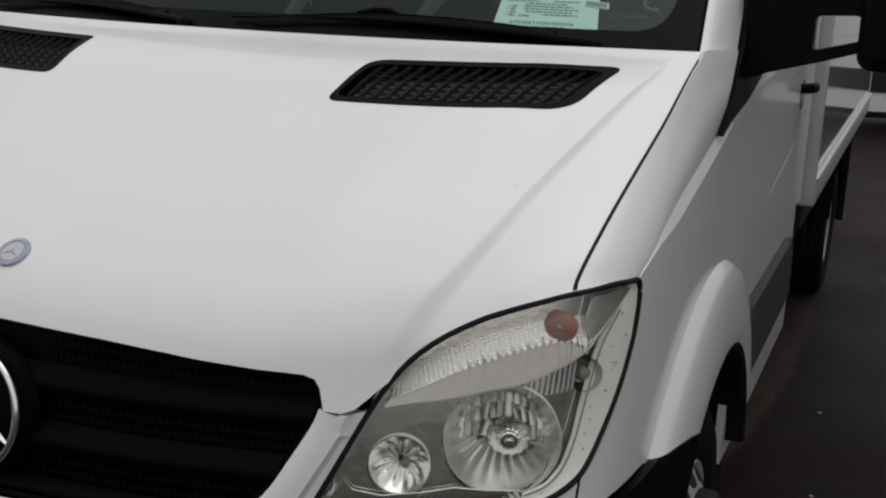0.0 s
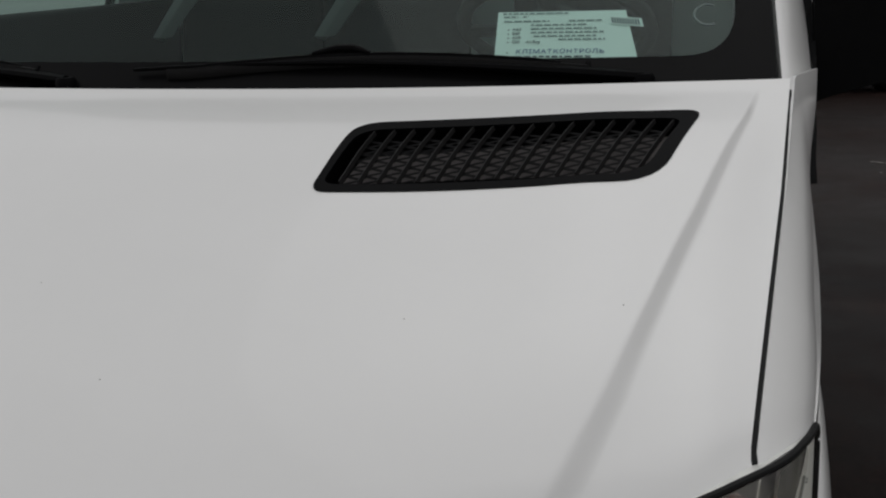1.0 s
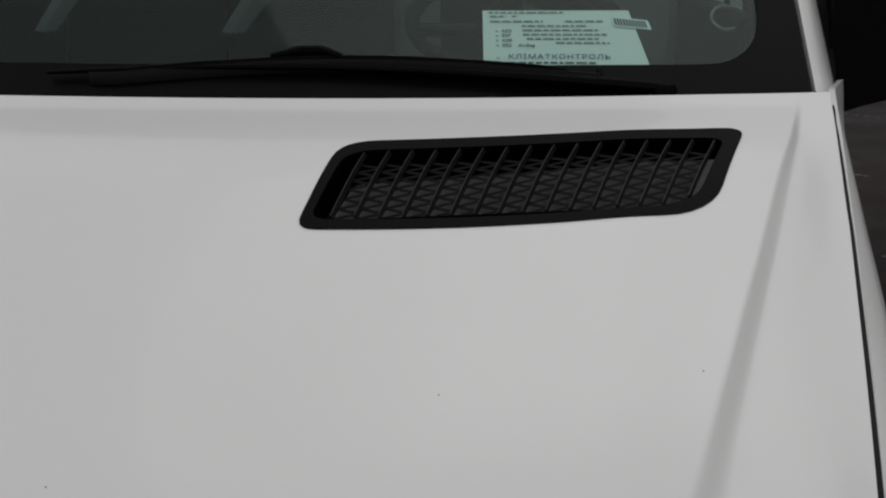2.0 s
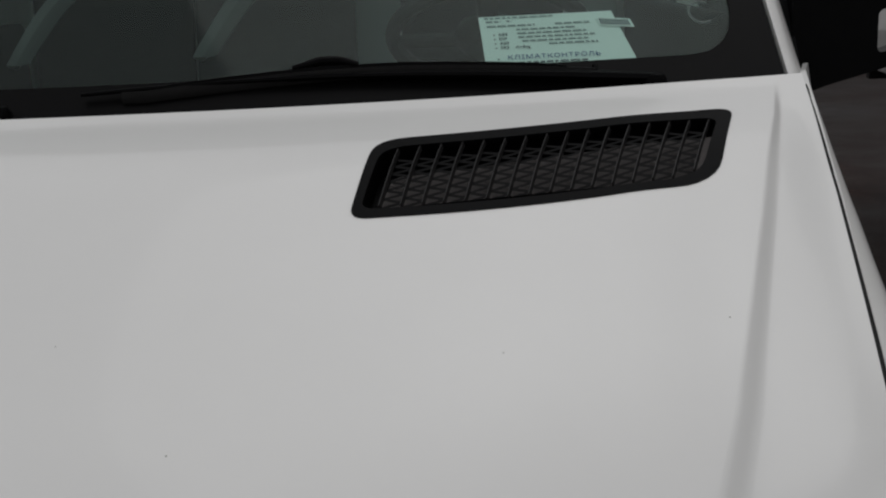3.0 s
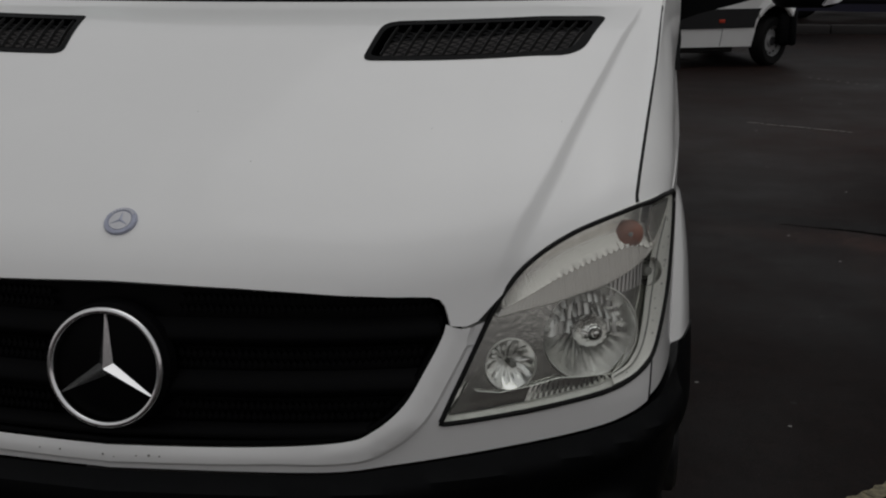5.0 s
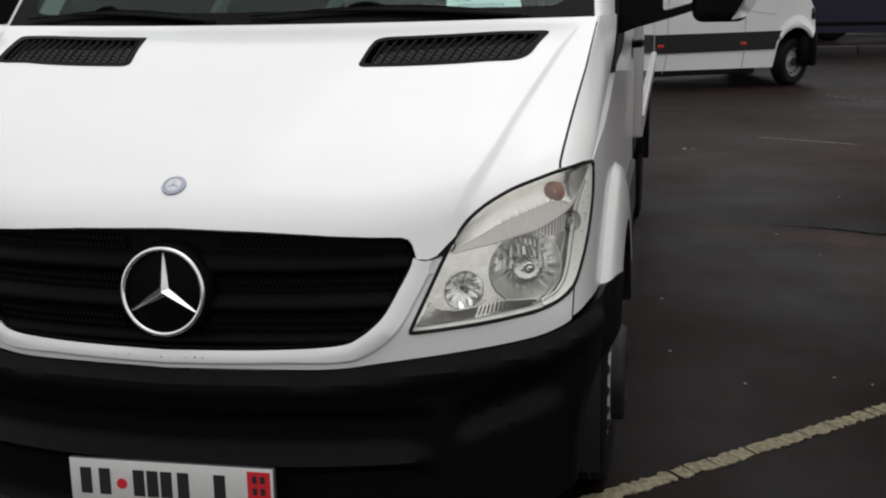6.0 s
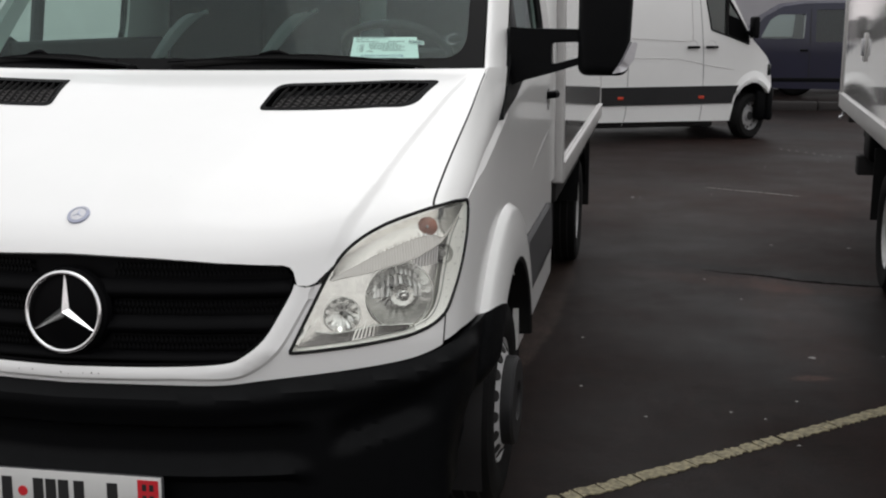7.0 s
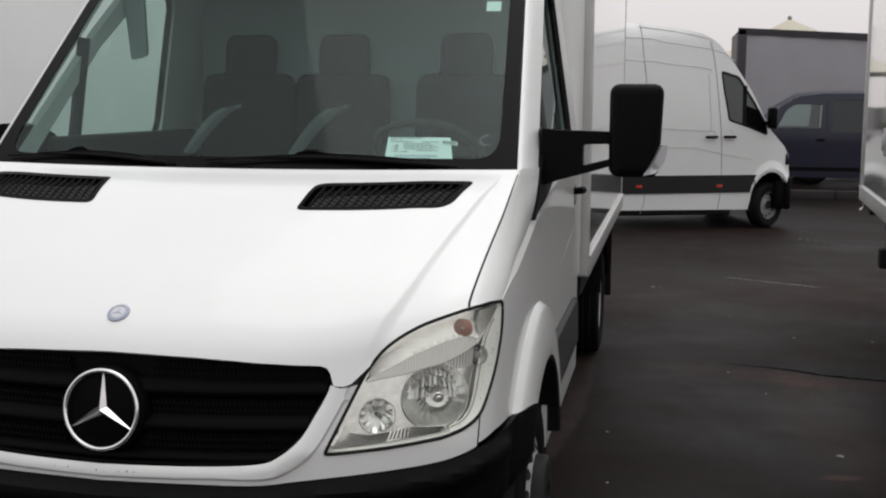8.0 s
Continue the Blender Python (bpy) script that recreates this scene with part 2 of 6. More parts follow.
    def tint(mask, amount, c):
        x = n.new("ShaderNodeMix")
        x.data_type, x.blend_type = "RGBA", "MULTIPLY"
        l.new(math_node("MULTIPLY", mask, amount), x.inputs[0])
        l.new(base, x.inputs[6])
        x.inputs[7].default_value = (*c, 1)
        return x.outputs[2]
    base = tint(ellipse(0, 3.9, 1.0, 3.4, 0, .14, .025), 1.0, (4.2, 6.2, 6.8))
    # stain at the nose, darkened further to paint in the truck's shade
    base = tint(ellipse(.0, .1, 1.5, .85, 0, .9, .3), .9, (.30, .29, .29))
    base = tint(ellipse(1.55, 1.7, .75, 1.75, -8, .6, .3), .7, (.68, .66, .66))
    base = tint(ellipse(2.30, 3.4, .24, 1.0, 4, 1.1, .45), .9, (3.0, 3.1, 3.1))
    base = tint(ellipse(2.20, 2.52, .10, .045, 10, 1.0, .4), .9, (6, 6.4, 6.4))
    base = tint(ellipse(2.25, 4.66, .95, .10, -19, .7, .5), 1.0, (.30, .28, .28))
    base = tint(ellipse(2.2, 4.36, .8, .16, -12, .7, .5), .9, (2.6, 2.6, 2.6))
    base = tint(ellipse(2.0, 7.4, 1.5, 1.3, 0, 1.0, .5), .8, (1.7, 1.65, 1.6))
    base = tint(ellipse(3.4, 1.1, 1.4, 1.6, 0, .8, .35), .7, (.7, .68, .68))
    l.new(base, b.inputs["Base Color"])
    q = n.new("ShaderNodeMapRange")
    q.inputs["From Min"].default_value, q.inputs["From Max"].default_value = .35, .68
    q.inputs["To Min"].default_value, q.inputs["To Max"].default_value = .42, .75
    l.new(broad.outputs["Fac"], q.inputs["Value"])
    l.new(q.outputs[0], b.inputs["Roughness"])
    bu, bu2 = n.new("ShaderNodeBump"), n.new("ShaderNodeBump")
    bu.inputs["Strength"].default_value, bu.inputs["Distance"].default_value = .35, .002
    l.new(grain.outputs["Distance"], bu.inputs["Height"])
    bu.invert = True
    bu2.inputs["Strength"].default_value, bu2.inputs["Distance"].default_value = .4, .003
    l.new(fine.outputs["Fac"], bu2.inputs["Height"])
    l.new(bu.outputs[0], bu2.inputs["Normal"])
    l.new(bu2.outputs[0], b.inputs["Normal"])
    return m


ASPHALT = asphalt_material()


# ---- mesh tools ----
def thing(name, base, label, category, group="", kind=""):
    """An Empty at the base of a thing, to parent its parts."""
    ob = new(name)
    ob.location = base
    ob.empty_display_size = .1
    bpy.context.view_layer.update()
    return tagged(ob, label, category, group, kind)


def part(name, bm, mat, parent=None, label="", sharp=35):
    """Links a bmesh, built at its place in the world, as one mesh object under a thing or a part."""
    me = bpy.data.meshes.new(name)
    bm.normal_update()
    bm.to_mesh(me)
    bm.free()
    me.materials.append(mat)
    me.shade_smooth()
    me.set_sharp_from_angle(angle=radians(sharp))
    ob = new(name, me)
    if parent:
        ob.parent = parent
        base = Matrix.Identity(4)
        up = parent
        chain = []
        while up:
            chain.append(up)
            up = up.parent
        for c in reversed(chain):
            base = base @ c.matrix_parent_inverse @ c.matrix_basis
        ob.matrix_parent_inverse = base.inverted()
    if label:
        ob["label"] = label
    return ob


def spline(P, n=10):
    """Catmull-Rom points through P."""
    P = [np.array(p, float) for p in P]
    P = [2 * P[0] - P[1]] + P + [2 * P[-1] - P[-2]]
    out = []
    for i in range(1, len(P) - 2):
        a, b, c, d = P[i - 1:i + 3]
        for k in range(n):
            t = k / n
            out.append(0.5 * (2 * b + (c - a) * t + (2 * a - 5 * b + 4 * c - d) * t * t + (3 * b - a - 3 * c + d) * t ** 3))
    out.append(P[-2])
    return np.array(out)


def smooth(t):
    t = min(1, max(0, t))
    return t * t * (3 - 2 * t)


def inside(P, poly):
    """Which of the points P lie in the polygon."""
    P, poly = np.asarray(P, float), np.asarray(poly, float)
    r = np.zeros(len(P), bool)
    for a, b in zip(poly, np.roll(poly, -1, 0)):
        hit = (a[1] > P[:, 1]) != (b[1] > P[:, 1])
        x = (b[0] - a[0]) * (P[:, 1] - a[1]) / (b[1] - a[1] if b[1] != a[1] else 1e-12) + a[0]
        r ^= hit & (P[:, 0] < x)
    return r


def dense(poly, step):
    out = []
    poly = [np.array(p, float) for p in poly]
    for a, b in zip(poly, poly[1:] + poly[:1]):
        k = max(1, int(math.ceil(np.linalg.norm(b - a) / step)))
        out += [a + (b - a) * i / k for i in range(k)]
    return out


def rounded(poly, r, n=5):
    """A polygon with its corners rounded; r may be one radius or one for each corner."""
    out, k = [], len(poly)
    poly = [np.array(p, float) for p in poly]
    for i, p in enumerate(poly):
        q = r[i] if isinstance(r, (list, tuple)) else r
        a, b = poly[i - 1] - p, poly[(i + 1) % k] - p
        la, lb = np.linalg.norm(a), np.linalg.norm(b)
        d = min(q, la * .48, lb * .48)
        if d <= 0:
            out.append(p)
            continue
        s, e = p + a / la * d, p + b / lb * d
        for j in range(n + 1):
            t = j / n
            out.append((1 - t) ** 2 * s + 2 * t * (1 - t) * p + t * t * e)
    return out


def distance(P, line):
    """Distance of each point of P to a polyline."""
    P, line = np.asarray(P, float), np.asarray(line, float)
    best = np.full(len(P), 1e9)
    for a, b in zip(line[:-1], line[1:]):
        ab = b - a
        t = np.clip(((P - a) @ ab) / max(1e-12, ab @ ab), 0, 1)
        best = np.minimum(best, np.linalg.norm(P - a - t[:, None] * ab, axis=1))
    return best


def sheet(outline, fn, out, step=.03, holes=(), thick=.0, stretch=(1, 1), lines=()):
    """A curved panel: a flat outline with holes, filled with points, and laid on the surface fn(a, b). out: the way it faces. lines: folds that its edges follow."""
    st = np.array(stretch, float)
    loops = [[p * 1.0 for p in dense([np.array(q) * st for q in L], step)] for L in (outline, *holes)]
    pts, edges = [], []
    for L in loops:
        k = len(pts)
        pts += L
        edges += [(k + i, k + (i + 1) % len(L)) for i in range(len(L))]
    B = np.array(pts)
    lo, hi = B.min(0), B.max(0)
    gx, gy = np.meshgrid(np.arange(lo[0] + step / 2, hi[0], step), np.arange(lo[1] + step / 2, hi[1], step))
    G = np.c_[gx.ravel(), gy.ravel()]
    keep = inside(G, loops[0])
    for L in loops[1:]:
        keep &= ~inside(G, L)
    for L in loops:
        keep &= distance(G, np.vstack([L, L[:1]])) > .45 * step
    for L in lines:
        keep &= distance(G, L) > .4 * step
        k = len(pts)
        pts += [np.array(p) for p in L]
        edges += [(k + i, k + i + 1) for i in range(len(L) - 1)]
    allp = [Vector(p) for p in pts] + [Vector(p) for p in G[keep]]
    from_tri = geometry_cdt(allp, edges)
    V, T = from_tri
    cen = np.array([(V[a] + V[b] + V[c]) / 3 for a, b, c in T])
    ok = inside(cen, loops[0])
    for L in loops[1:]:
        ok &= ~inside(cen, L)
    T = [t for t, k in zip(T, ok) if k]
    Q = np.array([fn(*(np.array(p) / st)) for p in V], float)
    return shell(Q, T, out, thick)


def geometry_cdt(points, edges):
    v, e, f, *_ = geometry.delaunay_2d_cdt(points, edges, [], 0, 1e-7)
    return [np.array(p) for p in v], [tuple(t) for t in f]


def shell(Q, T, out, thick):
    """A bmesh of triangles or quads, facing out, with a rim and a back if it is thick."""
    bm = bmesh.new()
    tot = np.zeros(3)
    for t in T:
        tot += np.cross(Q[t[1]] - Q[t[0]], Q[t[2]] - Q[t[0]])
    if tot @ np.array(out, float) < 0:
        T = [tuple(reversed(t)) for t in T]
    N = np.zeros_like(Q)
    for t in T:
        c = np.cross(Q[t[1]] - Q[t[0]], Q[t[2]] - Q[t[0]])
        for i in t:
            N[i] += c
    N /= np.maximum(np.linalg.norm(N, axis=1), 1e-12)[:, None]
    vs = [bm.verts.new(q) for q in Q]
    for t in T:
        try:
            bm.faces.new([vs[i] for i in t])
        except ValueError:
            pass
    if thick:
        wt = [bm.verts.new(q - m * thick) for q, m in zip(Q, N)]
        count = {}
        for t in T:
            try:
                bm.faces.new([wt[i] for i in reversed(t)])
            except ValueError:
                pass
            for a, b in zip(t, t[1:] + t[:1]):
                count[(a, b)] = 1
        for a, b in count:
            if (b, a) not in count:
                bm.faces.new((vs[b], vs[a], wt[a], wt[b]))
    for v in [v for v in bm.verts if not v.link_faces]:
        bm.verts.remove(v)
    return bm


def grid(fn, us, vs_, out, thick=0.0):
    """A panel over a grid of parameters."""
    Q = np.array([fn(u, v) for u in us for v in vs_], float)
    k = len(vs_)
    T = [(i * k + j, (i + 1) * k + j, (i + 1) * k + j + 1, i * k + j + 1) for i in range(len(us) - 1) for j in range(k - 1)]
    return shell(Q, T, out, thick)


def tube(pts, r, sides=8, closed=False, flat=1.0, caps=True):
    """A round bar along points; r may be one radius or one for each point."""
    bm = bmesh.new()
    P = [Vector(p) for p in pts]
    k = len(P)
    rings = []
    ref = Vector((0, 0, 1))
    for i, p in enumerate(P):
        d = (P[(i + 1) % k] - P[i - 1]) if closed else (P[min(i + 1, k - 1)] - P[max(i - 1, 0)])
        d.normalize()
        s = d.cross(ref)
        s = s.normalized() if s.length > 1e-4 else Vector((1, 0, 0))
        t = s.cross(d)
        q = r[i] if isinstance(r, (list, tuple, np.ndarray)) else r
        rings.append([bm.verts.new(p + s * q * math.cos(2 * math.pi * j / sides) + t * q * flat * math.sin(2 * math.pi * j / sides)) for j in range(sides)])
    for a, b in zip(rings, rings[1:] + (rings[:1] if closed else [])):
        for j in range(sides):
            bm.faces.new((a[j], a[(j + 1) % sides], b[(j + 1) % sides], b[j]))
    if not closed and caps:
        bm.faces.new(list(reversed(rings[0])))
        bm.faces.new(rings[-1])
    bmesh.ops.recalc_face_normals(bm, faces=bm.faces)
    return bm


def lathe(profile, m, sides=32, closed=False):
    """Turns a profile of (radius, height) round the z axis of the pose m."""
    bm = bmesh.new()
    rings = [[bm.verts.new(m @ Vector((r * math.cos(2 * math.pi * j / sides), r * math.sin(2 * math.pi * j / sides), h))) for j in range(sides)] if r > 1e-5 else [bm.verts.new(m @ Vector((0, 0, h)))] for r, h in profile]
    for a, b in zip(rings, rings[1:] + (rings[:1] if closed else [])):
        for j in range(sides):
            i = (j + 1) % sides
            f = [a[j], a[i], b[i], b[j]] if len(a) > 1 and len(b) > 1 else [a[0], b[i], b[j]] if len(a) == 1 and len(b) > 1 else [a[j], a[i], b[0]] if len(b) == 1 and len(a) > 1 else None
            if f:
                bm.faces.new(f)
    bmesh.ops.recalc_face_normals(bm, faces=bm.faces)
    return bm


def block(lo, hi, bevel=.01, seg=2, m=None):
    """A box with rounded edges."""
    bm = bmesh.new()
    bmesh.ops.create_cube(bm, size=1)
    for v in bm.verts:
        v.co = Vector([(a + b) / 2 + (b - a) * c for a, b, c in zip(lo, hi, v.co)])
    if bevel:
        bmesh.ops.bevel(bm, geom=list(bm.edges), offset=min(bevel, .45 * min(b - a for a, b in zip(lo, hi))), segments=seg, affect="EDGES", profile=.5)
    if m is not None:
        bm.transform(m)
    return bm


def plate(poly, fn, depth):
    """A flat polygon (a, b) laid on fn(a, b, h), from h = 0 to h = depth."""
    bm = bmesh.new()
    a = [bm.verts.new(fn(p[0], p[1], 0)) for p in poly]
    b = [bm.verts.new(fn(p[0], p[1], depth)) for p in poly]
    bm.faces.new(a)
    bm.faces.new(list(reversed(b)))
    for i in range(len(poly)):
        j = (i + 1) % len(poly)
        bm.faces.new((a[i], b[i], b[j], a[j]))
    bmesh.ops.recalc_face_normals(bm, faces=bm.faces)
    return bm


def join(*bms):
    bm = bmesh.new()
    for b in bms:
        me = bpy.data.meshes.new("tmp")
        b.to_mesh(me)
        b.free()
        bm.from_mesh(me)
        bpy.data.meshes.remove(me)
    return bm


def letters(text, size, m, depth=.0004, spread=1.0):
    """Raised letters in the built-in font, as a bmesh at the pose m."""
    cu = bpy.data.curves.new("letters", "FONT")
    cu.body, cu.size, cu.extrude, cu.space_character = text, size, depth, spread
    ob = new("letters", cu)
    bpy.context.view_layer.update()
    me = bpy.data.meshes.new_from_object(ob.evaluated_get(bpy.context.evaluated_depsgraph_get()))
    bm = bmesh.new()
    bm.from_mesh(me)
    bm.transform(m)
    bpy.data.objects.remove(ob)
    bpy.data.curves.remove(cu)
    bpy.data.meshes.remove(me)
    return bm


# ---- the ground ----
def ground():
    bm = bmesh.new()
    xs = [-300, -40, -8, -3, 0, 3, 8, 40, 300]
    v = [[bm.verts.new((x, y, 0)) for y in (-300, -40, -8, -2, 2, 6, 12, 24, 60, 300)] for x in xs]
    for a, b in zip(v, v[1:]):
        for i in range(len(a) - 1):
            bm.faces.new((a[i], b[i], b[i + 1], a[i + 1]))
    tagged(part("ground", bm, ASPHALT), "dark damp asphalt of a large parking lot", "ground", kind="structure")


ground()

# ---- the white truck: shared shapes of its front ----
# Plan of the front, from the middle round the corner to the side; z leans back above the bumper.
PLAN = spline([(0, -.045), (.3, -.02), (.5, .02), (.6, .055), (.7, .1), (.8, .145), (.88, .185), (.93, .225), (.955, .275), (.972, .345), (.984, .45), (.992, .6), (.995, .8), (.996, 1.1), (.996, 1.4), (.996, 2.0)])
PLAN_S = np.r_[0, np.cumsum(np.hypot(*np.diff(PLAN, axis=0).T))]


def front_at(s, z, off=0.0):
    """A point of the front skin: s along the plan, z the height, off outwards."""
    a = abs(s)
    x, y = np.interp(a, PLAN_S, PLAN[:, 0]), np.interp(a, PLAN_S, PLAN[:, 1])
    d = .012
    tx = np.interp(a + d, PLAN_S, PLAN[:, 0]) - np.interp(max(0, a - d), PLAN_S, PLAN[:, 0])
    ty = np.interp(a + d, PLAN_S, PLAN[:, 1]) - np.interp(max(0, a - d), PLAN_S, PLAN[:, 1])
    k = math.hypot(tx, ty)
    nx, ny = ty / k, -tx / k
    x += nx * off
    y += ny * off + .22 * max(0, z - .8)
    return (x if s >= 0 else -x, y, z)


HOOD_FRONT = spline([(0, .008, 1.042), (.25, .022, 1.037), (.45, .054, 1.034), (.6, .110, 1.045), (.7, .160, 1.070), (.742, .182, 1.086), (.798, .214, 1.119), (.852, .246, 1.142), (.907, .288, 1.155)])
HOOD_RISE = spline([(0, 0), (.03, .08), (.104, .205), (.3, .44), (.654, .785), (.8, .903), (1, 1)])
CREASE_V, CREASE_U = (-.11, -.056, 0, .1, .2, .36, .54, .7, .83, .9, 1), (.682, .709, .736, .779, .810, .846, .884, .912, .936, .945, .957)


def crease_width(v):
    return np.interp(v, (0, .1, .2, .36, .54, .7, .85, 1), (.042, .037, .035, .028, .022, .018, .013, .009))


def hood_at(u, v):
    """A point of the bonnet: u across (-1 to 1), v from its nose (0) to its rear edge (1); below 0 it drops to the seam beside the grille."""
    a = abs(u)
    f = [np.interp(a * .907, HOOD_FRONT[:, 0], HOOD_FRONT[:, i]) for i in range(3)]
    r = (.952 * a, .805 + .108 * a ** 2.2, 1.468 + .006 * a * a)
    w = max(v, 0)
    q = np.interp(w, HOOD_RISE[:, 0], HOOD_RISE[:, 1])
    q = q + (w - q) * .45 * smooth((a - .7) / .3)
    x, y, z = f[0] + (r[0] - f[0]) * w, f[1] + (r[1] - f[1]) * w, f[2] + (r[2] - f[2]) * q
    y, z = y + .33 * min(v, 0), z + .9 * min(v, 0)
    t = min(1, max(0, (a - np.interp(v, CREASE_V, CREASE_U)) / crease_width(v)))
    ridge, wide = np.interp(v, CREASE_V, CREASE_U), crease_width(v)
    drop, step = .019 * smooth((1.0 - v) / .35), .019 * min(1, wide / .038) * smooth((.97 - v) / .1)
    step = min(step, drop)
    z -= (step * smooth(t ** .85) + (drop - step) * smooth((a - ridge - wide * .6) / (1 - ridge - wide * .6)) + .001 * smooth((a - .8) / .2)) * smooth((v + .10) / .12) - .004 * smooth((v - .93) / .07)
    x -= .009 * smooth((a - .86) / .14) * smooth((v + .03) / .06) * max(0, 1 - v / .6)
    return (x if u >= 0 else -x, y, z)


HOOD_EDGE = [(0, -.001), (.25, -.004), (.38, -.009), (.496, -.016), (.58, -.025), (.612, -.030), (.630, -.038), (.640, -.052), (.646, -.070), (.652, -.090), (.68, -.097), (.70, -.094), (.716, -.081), (.732, -.066), (.750, -.049), (.771, -.026), (.790, -.006), (.806, .004), (.822, .010), (.86, .009), (.903, .004), (.95, 0), (1, 0)]


def hood_frame(u, v):
    """The pose of a small thing that lies on the bonnet: x across, y up the slope, z outwards."""
    p, e = Vector(hood_at(u, v)), .01
    dx = (Vector(hood_at(u + e, v)) - Vector(hood_at(u - e, v))).normalized()
    dy = (Vector(hood_at(u, v + e)) - Vector(hood_at(u, v - e))).normalized()
    n = dx.cross(dy).normalized()
    dy = n.cross(dx)
    return Matrix((dx, dy, n)).transposed().to_4x4(), p


truck = thing("box_truck", (0, 2.6, 0), "white light box truck with black bumper, parked on asphalt", "truck")

# bonnet, with two openings for the air vents
VENT_L = rounded([(.364, .634), (.382, .828), (.877, .858), (.832, .634)], [.024, .045, .034, .06], 6)
VENT_R = rounded([(p[0], p[1]) for p in ((-.862, .648), (-.845, .872), (-.366, .856), (-.350, .648))], [.012, .03, .012, .03], 6)
CREASE_LINES = []
for g in (1, -1):
    for k in (-.15, .05, .2, .36, .52, .68, .84, 1, 1.25):
        CREASE_LINES.append([(g * (np.interp(v, CREASE_V, CREASE_U) + k * crease_width(v)), v) for v in np.linspace(-.04, .96, 76)])
hood = part("hood", sheet([(-p, q) for p, q in HOOD_EDGE[:0:-1]] + HOOD_EDGE + [(1, .985), (-1, .985)], hood_at, (0, -.3, 1), .0165, [VENT_L, VENT_R], .012, lines=CREASE_LINES), PAINT, truck, "smooth white bonnet with soft side creases")


def vent(outline, corners, name, n):
    """Black air vent: a broad flat rim, a sunk floor, straight vanes and zigzag mesh strips between them."""
    c = np.mean(outline, 0)
    o = np.array(outline)
    way = 1 if c[0] > 0 else -1
    inner = c + np.array([-.006 * way, -.007]) + (o - c) * np.array([.935, .78])
    drop = lambda h: (lambda u, v: Vector(hood_at(u, v)) - Vector((0, -.35, .94)) * h)
    rim = part(name, sheet(list(c + (o - c) * 1.012), drop(-.0015), (0, -.3, 1), .015, [list(inner)], .008), PLASTIC_SMOOTH, hood, "black slotted plastic air vent")
    part("vent_floor", sheet(list(c + (inner - c) * 1.03), drop(.034), (0, -.3, 1), .03), PLASTIC_SMOOTH, rim)
    part("vent_wall", grid(lambda t, h: drop(h * .034)(*inner[int(t) % len(inner)]), range(len(inner) + 1), (0, 1), (0, 0, 1)), PLASTIC_SMOOTH, rim)
    bl, tl, tr, br = [np.array(p) * (.935, .78) + c * (.065, .22) + (-.006 * way, -.007) for p in corners]
    at = lambda f, g: (bl * (1 - f) + br * f) * (1 - g) + (tl * (1 - f) + tr * f) * g
    for i in range(n):
        f = (i + .62) / n
        pts = [at(f, g) for g in np.linspace(-.02, 1.12, 16)]
        pts = [p for k, p in enumerate(pts) if k > 12 or inside([p], inner)[0]]
        if len(pts) > 4:
            part("vane", grid(lambda k, h: drop(-.0004 + h * .0065)(pts[int(k)][0] + h * .002, pts[int(k)][1]), range(len(pts)), (0, 1), (1, 0, 0), .0016), VANE, rim)
    # pale backing, kept low so the top imitates the upper wall's shade, with black zigzag strips in front of it
    low = [at(.03, .05), at(.045, .60), at(1.02, .80), at(1.02, .05)]
    part("vent_backing", sheet(rounded(low, .01, 3), drop(.0135), (0, -.3, 1), .03), VENT_BACK, rim)
    V, F = [], []
    for i in range(n + 1):
        f0, f1 = (i - .36) / n, (i + .60) / n
        for k in range(13):
            a, b = (f0, f1) if k % 2 else (f1, f0)
            g0, g1 = .02 + k * .064, .02 + (k + 1) * .064
            q = [at(a, g0 - .019), at(a, g0 + .019), at(b, g1 + .019), at(b, g1 - .019)]
            if f0 < 0 or f1 > 1 or not inside(q, inner).all():
                continue
            j = len(V)
            V += [tuple(drop(.0075)(*p)) for p in q] + [tuple(drop(.0105)(*p)) for p in q]
            F += [(j, j + 1, j + 2, j + 3), (j, j + 4, j + 5, j + 1), (j + 3, j + 2, j + 6, j + 7)]
    me = bmesh.new()
    vs = [me.verts.new(v) for v in V]
    for t in F:
        me.faces.new([vs[i] for i in t])
    part("vent_mesh", me, PLASTIC_SMOOTH, rim)["kind"] = "stuff"


vent(VENT_L, [(.370, .634), (.386, .825), (.875, .858), (.830, .634)], "vent", 16)
vent(VENT_R, [(-.862, .648), (-.845, .872), (-.366, .856), (-.350, .648)], "vent", 16)

# a few specks of dirt on the paint
for u, v, r in ((.053, .427, .0008), (.21, .268, .0010), (.555, .374, .0009), (.819, .35, .0011)):
    f_, p_ = hood_frame(u, v)
    part("dirt_speck", lathe([(0, .0006), (r, .0002), (r, -.0006)], Matrix.Translation(p_) @ f_, 7), SHADE, hood)

# small round badge
fr, bp = hood_frame(-.006, .099)
bm_ = Matrix.Translation(bp) @ fr
badge = part("badge", lathe([(0, .002), (.0215, .003), (.0225, .0045), (.029, .004), (.0305, .002), (.0305, -.002), (0, -.002)], bm_, 40), BADGE_BLUE, hood, "small round silver and blue-grey badge")
part("badge_disc", lathe([(0, .0048), (.0205, .0042), (.0215, .002)], bm_, 32), SILVER, badge)


